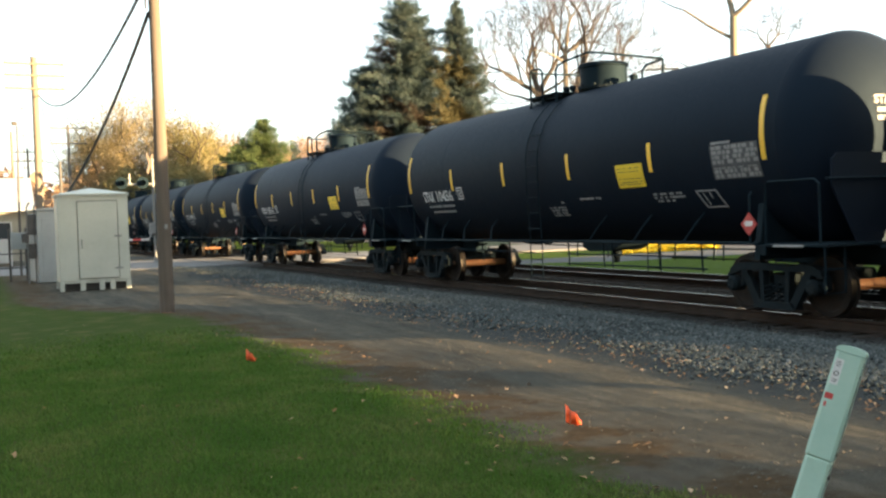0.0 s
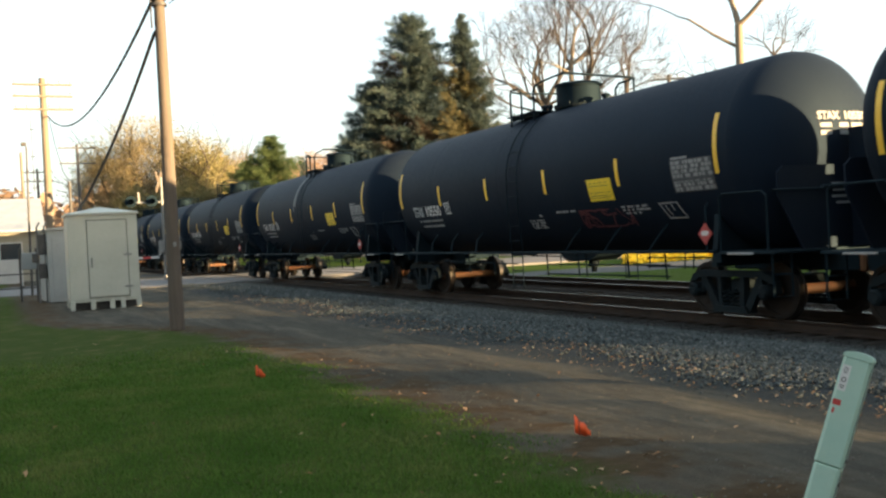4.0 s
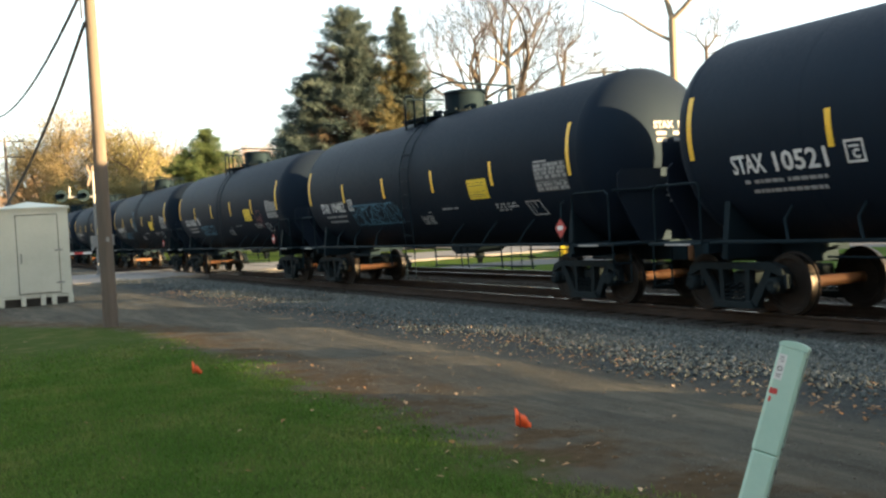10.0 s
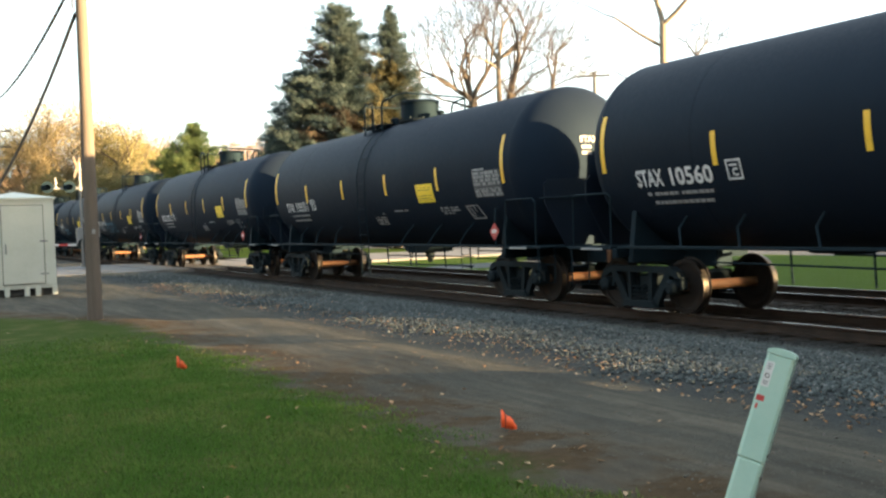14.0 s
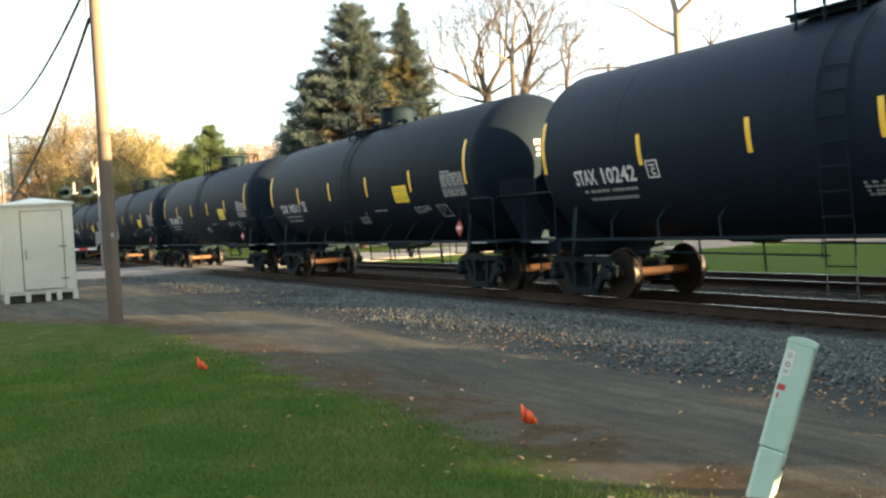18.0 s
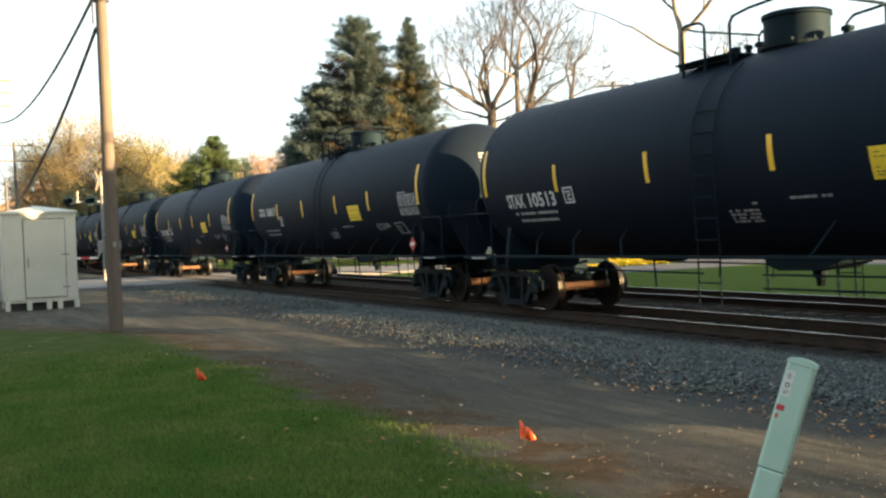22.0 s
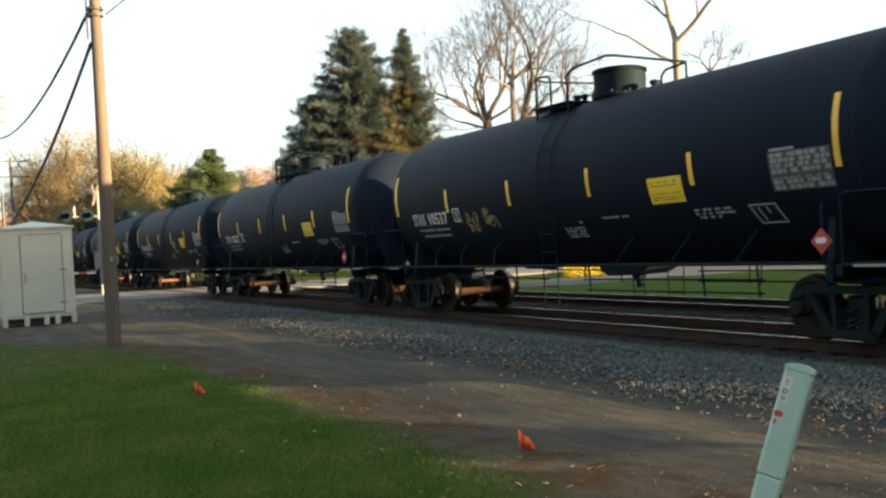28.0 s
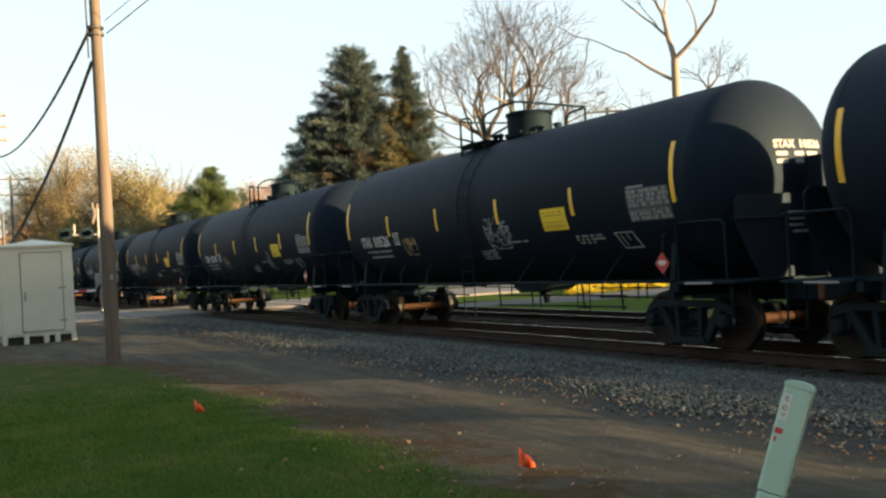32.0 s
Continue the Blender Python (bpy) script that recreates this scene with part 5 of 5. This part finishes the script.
def leaf_litter(name, spots, size, material, label, seed):
    rng = np.random.default_rng(seed)
    n = len(spots)
    s = rng.uniform(*size, n)
    base = np.array([(-1, 0, 0), (-0.2, -0.6, 0.25), (0.9, -0.1, 0.1), (0.1, 0.6, 0.3)])
    v = base[None] * s[:, None, None] * rng.uniform(0.7, 1.3, (n, 4, 3))
    a = rng.uniform(0, 6.28, n)
    c, d = np.cos(a)[:, None], np.sin(a)[:, None]
    tilt = rng.uniform(-0.5, 0.5, (n, 1))
    x, y, z = v[..., 0] * c - v[..., 1] * d, v[..., 0] * d + v[..., 1] * c, v[..., 2] + v[..., 0] * tilt
    z = z - z.min(axis=1, keepdims=True) + 0.006
    p = np.stack([x + spots[:, :1], y + spots[:, 1:2], z + ground_z(spots[:, 0], spots[:, 1])[:, None]], -1).reshape(-1, 3)
    k = 4 * np.arange(n)
    ob = new(name, flat_mesh(name, p, np.concatenate([np.stack([k, k + 1, k + 2], -1), np.stack([k, k + 2, k + 3], -1)]), material))
    tagged(ob, label, "leaves", kind="stuff")


rng0 = np.random.default_rng(21)


def spread(n, x0, x1, y0, y1, power=1.0):
    return np.stack([rng0.uniform(x0, x1, n), y0 + (y1 - y0) * rng0.uniform(size=n) ** power], -1)


leaf_litter("fallen_leaves", np.concatenate([spread(120, -3, 3.6, 3.5, 22, 1.4), spread(70, 3.2, 4.5, 4, 18, 1.3), spread(30, 4.6, 6.6, 4, 20, 1.3), spread(1900, 6.5, 7.9, 5, 34, 1.2), spread(500, 7.2, 8.8, 8, 26), spread(200, 8.4, 11, 6, 30)]),
            (0.012, 0.036), M["dry_leaf"], "dry brown and pale leaves scattered over grass and dirt", 3)
leaf_litter("leaf_clumps", np.concatenate([spread(9, -1.5, 3.6, 4.5, 16, 1.2), spread(20, 3.0, 4.5, 5.5, 14, 1.2)]), (0.022, 0.042), M["dry_leaf"], "curled pale dead leaves on the lawn's edge", 9)


def pebbles():
    rng = np.random.default_rng(33)
    p = np.concatenate([spread(3600, 4.2, 7.4, 3.8, 26, 1.5), spread(60, 3.4, 4.8, 5, 12)])
    s = rng.uniform(0.004, 0.008, len(p)) + 0.008 * rng.uniform(size=len(p)) ** 6
    s[-60:] *= 1.5
    v, f = strewn(np.column_stack([p, ground_z(p[:, 0], p[:, 1]) + 0.3 * s]), s, rng)
    tagged(new("pebbles", flat_mesh("pebbles", v, f, M["pebble"])), "loose grey pebbles on the dirt drive", "pebbles", kind="stuff")


pebbles()

# carpet of yellow leaves on the lawn beyond the street
ys = spread(22000, 22.0, 44.0, 38.8, 66.0)
leaf_litter("yellow_leaf_carpet", ys[(ys[:, 0] < 0.80 * ys[:, 1]) & (ys[:, 0] > 0.655 * ys[:, 1])], (0.12, 0.24), M["yellow_leaf"], "dense carpet of bright yellow fallen leaves", 5)


# ---- trees ----
def limbs(bm_pts, start, way, length, radius, depth, rng, spread_angle, droop=0.0, kids=(2, 3), shrink=0.72, taper=0.45, crook=0.11):
    """Grows one limb and its branches; bm_pts collects (points, radii)."""
    pts, radii = [start.copy()], [radius]
    d = way.normalized()
    n = 4 if depth > 1 else 3
    for i in range(n):
        d = (d + Vector((rng.gauss(0, crook), rng.gauss(0, crook), rng.gauss(0.03, 0.75 * crook) - droop))).normalized()
        pts.append(pts[-1] + d * (length / n))
        radii.append(radius * (1 - taper * (i + 1) / n))
    bm_pts.append((pts, radii))
    if depth <= 0:
        return
    for k in range(rng.randint(*kids)):
        axis = d.orthogonal().normalized()
        axis.rotate(Matrix.Rotation(rng.uniform(0, 6.283), 3, d))
        w = d.copy()
        w.rotate(Matrix.Rotation(spread_angle * rng.uniform(0.55, 1.25), 3, axis))
        at = pts[-1] if k < 1 else pts[rng.randint(1, n)]
        limbs(bm_pts, at, w, length * shrink * rng.uniform(0.8, 1.15), radii[-1] * (0.95 if k == 0 else 0.75), depth - 1, rng, spread_angle, droop, kids, shrink, taper, crook)


def wood_mesh(bm_pts, seg_of=lambda r: 7 if r > 0.08 else 4 if r > 0.02 else 3, grow=1.0):
    bm = bmesh.new()
    for pts, radii in bm_pts:
        tube(bm, pts, [max(r, 0.011) * grow for r in radii], seg_of(radii[0]), caps=False)
    return bm


def bare_tree(place, trunk_h, trunk_r, main, depth, seed, label, length=4.2, angle=0.55, bark="bark", kids=(2, 3), lean=(0, 0)):
    rng = random.Random(seed)
    t = thing("bare_tree", label, "tree", "bare autumn trees", m=pose(*place))
    top = Vector((lean[0], lean[1], trunk_h))
    bm = bmesh.new()
    tube(bm, [(0, 0, -0.3), Vector((lean[0] * 0.3 + 0.05, lean[1] * 0.3, trunk_h * 0.4)), Vector((lean[0] * 0.7, lean[1] * 0.7 + 0.04, trunk_h * 0.75)), top], [trunk_r * 1.25, trunk_r, trunk_r * 0.9, trunk_r * 0.85], 12)
    part("trunk", bm, M[bark], t, "", True)
    fine = []
    for w, l, r, h in main:
        got = []
        limbs(got, Vector((lean[0] * h, lean[1] * h, trunk_h * h)), Vector(w), l, r, depth, rng, angle, 0.0, kids, 0.80, 0.38, 0.125)
        part("limb", wood_mesh([g for g in got if g[1][0] > 0.045]), M[bark], t, "", True)
        fine += [g for g in got if g[1][0] <= 0.045]
    part("crown", wood_mesh(fine), M["twig"], t, "fine leafless twigs")
    return t


def along(a, b, c=0.0):
    """A way a along the street, b up and c off from the track."""
    return (0.87 * a + 0.49 * c, -0.49 * a + 0.87 * c, b)


bare_tree((39.3, 69.7, -0.1), 10.9, 0.42, ((along(-0.85, 0.75), 3.0, 0.21, 1.0), (along(-0.38, 1, 0.15), 3.1, 0.24, 1.0), (along(0.42, 1, -0.1), 3.0, 0.22, 1.0), (along(-1, 0.10, 0.2), 2.4, 0.12, 0.96), (along(0.8, 0.8, 0.3), 2.5, 0.13, 1.0),
          (along(-0.75, 0.8, -0.5), 2.7, 0.13, 0.98), (along(-0.1, 1, 0.6), 2.9, 0.16, 1.0), (along(0.9, 0.25, -0.3), 1.7, 0.09, 0.93)), 6, 5,
          "large bare tree with spreading grey-brown limbs", 4.6, 0.54)
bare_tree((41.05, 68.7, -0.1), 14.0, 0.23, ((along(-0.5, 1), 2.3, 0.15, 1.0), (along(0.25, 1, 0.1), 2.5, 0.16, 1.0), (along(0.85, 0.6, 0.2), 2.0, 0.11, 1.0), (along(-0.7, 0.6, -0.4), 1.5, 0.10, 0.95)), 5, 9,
          "bare tree with an upright orange-lit trunk", 4.0, 0.54, "sunlit_bark")
bare_tree((41.2, 68.6, -0.1), 10.9, 0.28, ((along(0.52, 1), 3.4, 0.24, 1.0), (along(0.9, 0.75, 0.2), 2.6, 0.14, 1.0), (along(-0.1, 1, 0.3), 2.4, 0.13, 1.0), (along(0.9, 0.3, -0.3), 1.7, 0.09, 0.93)), 6, 17,
          "leaning bare tree with long grey limbs", 4.0, 0.54, "bark", (2, 3), (0.45, -0.25))
bare_tree((44.2, 66.7, -0.1), 12.4, 0.20, ((along(0.45, 1), 2.0, 0.13, 1.0), (along(-0.3, 1), 1.8, 0.10, 1.0), (along(0.9, 0.5), 1.6, 0.08, 0.95), (along(-0.9, 0.15), 1.6, 0.08, 0.92)), 4, 13, "slim bare tree with fine twigs", 2.6, 0.5, "bark", (2, 3), (0.3, -0.2))
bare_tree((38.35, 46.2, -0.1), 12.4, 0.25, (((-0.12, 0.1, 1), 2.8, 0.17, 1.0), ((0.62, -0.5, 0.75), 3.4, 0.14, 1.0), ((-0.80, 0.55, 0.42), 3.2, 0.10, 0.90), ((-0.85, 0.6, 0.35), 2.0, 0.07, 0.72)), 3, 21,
          "tall tree with sunlit-toned bark and two main forks", 3.6, 0.5, "sunlit_bark", (1, 3), (0.05, 0.0))
bare_tree((46.3, 52.5, -0.1), 12.0, 0.12, (((0.5, -0.4, 0.9), 1.2, 0.08, 1.0), ((-0.5, 0.4, 0.9), 1.1, 0.07, 1.0), ((0.1, 0, 1), 1.2, 0.07, 1.0), ((0.9, -0.7, 0.5), 1.0, 0.055, 0.97)), 4, 31,
          "small bare tree with a few brown leaves", 1.8, 0.6)


def tufts(rng, centres, ways, size, narrow):
    """Slim triangles round each place, pointing roughly along the ways."""
    n = len(centres)
    d = ways + rng.normal(0, 0.45, (n, 3))
    d /= np.linalg.norm(d, axis=1)[:, None]
    u = np.cross(d, rng.normal(size=(n, 3)))
    u /= np.linalg.norm(u, axis=1)[:, None] + 1e-9
    s = rng.uniform(0.6, 1.3, (n, 1)) * size
    v = np.stack([centres - u * s * narrow, centres + u * s * narrow, centres + d * s], 1)
    return v.reshape(-1, 3)


def conifer(place, h, r, material, seed, label, low=0.08, dense=1.0, fat=0.85, brown=None, brown_side=None):
    rng = np.random.default_rng(seed)
    t = thing("conifer", label, "tree", "evergreen trees", m=pose(*place))
    bm = bmesh.new()
    tube(bm, [(0, 0, -0.3), (0.05, 0, h * 0.5), (0, 0, h * 0.98)], [0.02 * h, 0.013 * h, 0.02], 9)
    part("trunk", bm, M["bark"], t, "", True)
    nb = int(420 * dense)
    u = low + (1 - low) * rng.uniform(size=nb) ** 0.85
    az = rng.uniform(0, 6.283, nb)
    ln = r * (1.02 - u) ** fat * rng.uniform(0.32, 1.32, nb) + 0.04
    rise = 0.42 + 0.45 * u
    c, w, sz = [], [], []
    bm = bmesh.new()
    for i in range(nb):
        k = max(6, int(34 * ln[i] / r + 6))
        s = rng.uniform(0.1, 1.0, k)
        out = np.array([math.cos(az[i]), math.sin(az[i]), 0])
        p = out * (ln[i] * s)[:, None] + np.array([0, 0, 1]) * (h * u[i] + ln[i] * (rise[i] * s - 0.50 * s * s + 0.14 * s ** 4))[:, None]
        p = p + rng.normal(0, 0.05 + 0.045 * ln[i], (k, 3)) * np.array([1, 1, 0.6])
        for _ in range(11):
            c.append(p + rng.normal(0, min(0.10, 0.04 + 0.03 * ln[i]), (k, 3)))
            w.append(np.tile(out + np.array([0, 0, 0.30]), (k, 1)))
            sz.append(np.full(k, min(0.36, 0.14 + 0.13 * ln[i])))
    c, w, sz = np.concatenate(c), np.concatenate(w), np.concatenate(sz)[:, None]
    parts = [(np.ones(len(c), bool), material)]
    if brown:
        b = (noise_at(c, 0.45, seed) + brown_side[0] * c[:, 0] / r + brown_side[1] * (0.5 - c[:, 2] / h)) > brown_side[2]
        parts = [(~b, material), (b, brown)]
    for sel, mt in parts:
        v = tufts(rng, c[sel], w[sel], sz[sel], 0.055)
        ob = new("crown", flat_mesh("crown", v, np.arange(len(v)).reshape(-1, 3), M[mt]))
        ob.parent = t
    return t


def noise_at(p, scale, seed):
    """A smooth field in about -1 to 1."""
    a = seed * 1.7
    return (np.sin(p[:, 0] * scale * 2.1 + a) + np.sin(p[:, 1] * scale * 1.7 + 2 * a) + np.sin(p[:, 2] * scale * 2.6 + 3 * a) + np.sin((p[:, 0] + p[:, 2]) * scale * 4.3 + a)) / 3


conifer((28.3, 69.4, -0.1), 17.3, 4.5, "needles", 2, "tall blue-green spruce with browning inner branches", dense=1.8, fat=0.55, brown="needles_brown", brown_side=(0.9, 1.0, 0.05))
conifer((25.75, 70.8, -0.1), 12.7, 3.6, "needles", 12, "dark blue-green spruce beside the taller one", dense=1.1, fat=0.55)
conifer((31.7, 67.9, -0.1), 17.3, 5.0, "needles", 6, "slender spruce, green above, sunlit gold painted into the needles below", dense=1.8, fat=1.0, brown="needles_sunlit", brown_side=(0.1, 2.6, -0.35))
conifer((28.9, 85.2, -0.1), 10.9, 4.2, "needles", 16, "small dark evergreen beyond the street", dense=1.0)
conifer((24.7, 96.9, -0.1), 11.6, 4.6, "pine_green", 26, "bright green pine among autumn trees", dense=1.0, fat=0.7)
conifer((22.6, 97.6, -0.1), 9.4, 4.0, "pine_green", 28, "bright green pine among autumn trees", dense=0.8, fat=0.7)
conifer((33.8, 118.0, -0.1), 11.4, 2.6, "needles", 36, "small dark evergreen beyond the street", dense=0.5)


def leafy_tree(place, h, r, material, seed, label, n=9000, leaf=0.34, crown_low=0.22, group="autumn trees", clumps=34):
    rng = np.random.default_rng(seed)
    pr = random.Random(seed)
    t = thing("leafy_tree", label, "tree", group, m=pose(*place))
    bm = bmesh.new()
    tube(bm, [(0, 0, -0.3), (0.1, 0.05, h * 0.3), (0.0, 0.1, h * 0.55)], [0.028 * h, 0.02 * h, 0.012 * h], 9)
    part("trunk", bm, M["bark"], t, "", True)
    got = []
    for k in range(6):
        a = k * 1.05 + pr.uniform(-0.3, 0.3)
        limbs(got, Vector((0, 0, h * pr.uniform(0.25, 0.5))), Vector((math.cos(a), math.sin(a), 1.0)), h * 0.28, 0.011 * h, 3, pr, 0.5)
    part("branchwork", wood_mesh(got), M["bark"], t)
    mid, half = h * (1 + crown_low) / 2, h * (1 - crown_low) / 2
    d = rng.normal(size=(clumps, 3))
    d /= np.linalg.norm(d, axis=1)[:, None]
    cc = d * (rng.uniform(0.35, 0.92, (clumps, 1))) * np.array([r, r, half]) + np.array([0, 0, mid])
    cr = rng.uniform(0.16, 0.34, clumps) * (r + half) / 2
    k = rng.integers(0, clumps, n)
    p = cc[k] + rng.normal(0, 0.48, (n, 3)) * cr[k][:, None]
    q = turns(rng, n)
    s = rng.uniform(0.6, 1.3, (n, 1, 1)) * leaf
    v = np.einsum("nij,kj->nki", q, np.array([(-0.5, 0, 0), (0, -0.32, 0.06), (0.5, 0, 0), (0, 0.32, 0.06)])) * s + p[:, None]
    kk = 4 * np.arange(n)
    ob = new("crown", flat_mesh("crown", v.reshape(-1, 3), np.stack([kk, kk + 1, kk + 2, kk + 3], -1), M[material]))
    ob.parent = t
    return t


for k, (x, y, h, r, mt, lab) in enumerate((
        (11.2, 109, 13.6, 4.6, "autumn", "yellow-orange autumn tree beyond the crossing"),
        (15.4, 110, 16.0, 5.4, "autumn", "tall yellow-orange autumn tree beyond the crossing"),
        (19.8, 108, 14.2, 4.8, "autumn_green", "yellow-green autumn tree beyond the crossing"),
        (13.5, 104, 8.0, 3.4, "autumn_green", "yellow-green autumn tree beyond the crossing"),
        (18.0, 103, 8.5, 3.6, "autumn_green", "olive autumn tree beyond the crossing"),
        (23.6, 116, 13.0, 4.8, "autumn_green", "yellow-green autumn tree beyond the crossing"),
        (28.0, 128, 13.4, 4.6, "autumn_red", "russet autumn tree in the distance"),
        (33.5, 128, 13.0, 4.2, "autumn_red", "russet autumn tree in the distance"),
        (38.5, 130, 13.6, 4.6, "autumn_red", "russet autumn tree in the distance"),
        (44.0, 130, 14.0, 4.6, "autumn_red", "russet autumn tree in the distance"),
        (51.0, 128, 13.0, 4.6, "autumn", "yellow autumn tree in the distance"),
        (-3.0, 125, 11.0, 5.0, "autumn", "pale autumn tree in the distance"),
        (3.0, 140, 9.0, 4.0, "autumn_red", "pale russet tree in the distance"),
        (52.0, 44.0, 9.0, 3.4, "autumn_red", "russet tree beyond the street"))):
    leafy_tree((x, y, -0.1), h, r, mt, 100 + k, lab, n=26000, leaf=0.17, clumps=150)


# ---- far woods that close the view ----
def far_woods():
    rng = np.random.default_rng(77)
    n = 60000
    a = rng.uniform(-3.1416, 3.1416, n)          # bearing from +y towards +x
    d = rng.uniform(170, 230, n)
    top = (9 + 3 * np.sin(a * 23) + 2 * np.sin(a * 61 + 1)) * np.where(np.cos(a) > -0.2, 1.0, 0.4)
    z = rng.uniform(0, 1, n) ** 0.8 * top
    p = np.stack([d * np.sin(a), d * np.cos(a), z], -1)
    q = turns(rng, n)
    v = np.einsum("nij,kj->nki", q, np.array([(-0.5, 0, 0), (0, -0.4, 0.1), (0.5, 0, 0), (0, 0.4, 0.1)])) * rng.uniform(1.2, 2.8, (n, 1, 1)) + p[:, None]
    kk = 4 * np.arange(n)
    ob = new("far_woods", flat_mesh("far_woods", v.reshape(-1, 3), np.stack([kk, kk + 1, kk + 2, kk + 3], -1), M["autumn_red"]))
    tagged(ob, "distant russet autumn woods along the horizon", "woods", kind="stuff")


far_woods()


# ---- buildings ----
def house(m, w, d, eave, ridge, wall, roof, label, windows, along="x"):
    h = thing("house", label, "house", m=m)
    bm = bmesh.new()
    box(bm, (w / 2, d / 2, eave / 2), (w, d, eave))
    if along == "x":
        plate(bm, ((0, eave), (d, eave), (d / 2, ridge - 0.05)), "x", 0.02, w - 0.02)
    else:
        plate(bm, ((0, eave), (w, eave), (w / 2, ridge - 0.05)), "y", 0.02, d - 0.02)
    part("wall", bm, M[wall], h)
    o, th = 0.45, 0.16
    for s in (0, 1):
        bm = bmesh.new()
        span = d if along == "x" else w
        slope = (ridge - eave) / (span / 2)
        a = (-o, eave - o * slope)
        b = (span / 2, ridge)
        pts = (a, b, (b[0], b[1] + th), (a[0], a[1] + th))
        if s:
            pts = tuple((span - q[0], q[1]) for q in pts)
        if along == "x":
            plate(bm, pts, "x", -o, w + o)
        else:
            plate(bm, pts, "y", -o, d + o)
        part("roof", bm, M[roof], h)
    for x, z, ww, hh in windows:
        bm = bmesh.new()
        box(bm, (x, -0.02, z), (ww + 0.16, 0.08, hh + 0.16), bevel=0.01)
        win = part("window", bm, M["white_wall"], h)
        bm = bmesh.new()
        box(bm, (x, -0.066, z), (ww, 0.02, hh))
        part("pane", bm, M["glass"], win)
    return h


house(pose(-9.5, 70.0, 0), 12.2, 8, 3.3, 5.2, "siding", "roof", "low pale house with a blue-grey roof", ((10.6, 1.9, 1.2, 1.0), (8.2, 1.9, 1.2, 1.0), (4.0, 1.9, 1.2, 1.0)))
house(pose(-24, 84.0, 0), 12, 8, 3.6, 6.0, "white_wall", "roof", "white house in the distance", ((3, 1.9, 1.2, 1.0), (8.2, 1.9, 1.2, 1.0)))


def yard_fence():
    f = thing("fence", "low pale board fence before the house", "fence", m=pose(-8, 60.5, 0))
    for k in range(8):
        bm = bmesh.new()
        box(bm, (1.35 * k, 0, 0.75), (0.1, 0.1, 1.5), bevel=0.01)
        part("post", bm, M["white_wall"], f)
        if k < 7:
            bm = bmesh.new()
            box(bm, (1.35 * k + 0.675, 0, 0.8), (1.25, 0.04, 1.3), bevel=0.006)
            part("panel", bm, M["white_wall"], f)


yard_fence()


# unseen trees, added to hold back low sky light and tint tank reflections
for k, (x, y) in enumerate(((-27, -16), (-23, -6), (-27, 5), (-22, 15), (-28, 25), (-23, 36), (-29, 47), (-25, 58), (-31, 70), (-20, -25), (-9, -30), (-2, -25), (-33, 10), (-34, 40))):
    leafy_tree((x, y, 0), 13.5 + (k * 7 % 5) * 0.9, 5.6, ("autumn", "autumn_red", "autumn_green")[k % 3], 300 + k, "unseen autumn tree added across the lawn to block sky light", n=3500, leaf=0.6, group="trees across the lawn")


# ---- the side behind the camera: an unseen house added beyond the lawn as a light blocker ----
house(pose(-17, -27, 0), 17.5, 11, 5.8, 9.6, "brick", "roof", "unseen two-storey brick house added behind the lawn", ())

# ---- across the tracks, behind the camera: unseen houses added to keep low sun off the ballast ----
for k, (y, wall) in enumerate(((-98, "siding"), (-80, "brick"), (-62, "white_wall"), (-44, "siding"), (-26, "brick"))):
    house(pose(56, y, -0.1), 9, 16.9, 4.3, 6.9, wall, "roof", "two-storey house on the street across the tracks", (), "y")


# ---- what moves ----
def motions():
    times = [0.5 * i for i in range(65)]
    turn_times = [i / 15 for i in range(481)]
    for i, car in enumerate(CARS):
        walk(car, [(t, car_pose(i, t)) for t in times])
        for truck in [c for c in car.children if c.name.startswith("truck")]:
            for ws in [c for c in truck.children if c.name.startswith("wheelset")]:
                y, z = ws.location.y, ws.location.z
                walk(ws, [(t, pose(0, y, z, -math.degrees(rolled(t) / 0.457) % 360)) for t in turn_times])


motions()
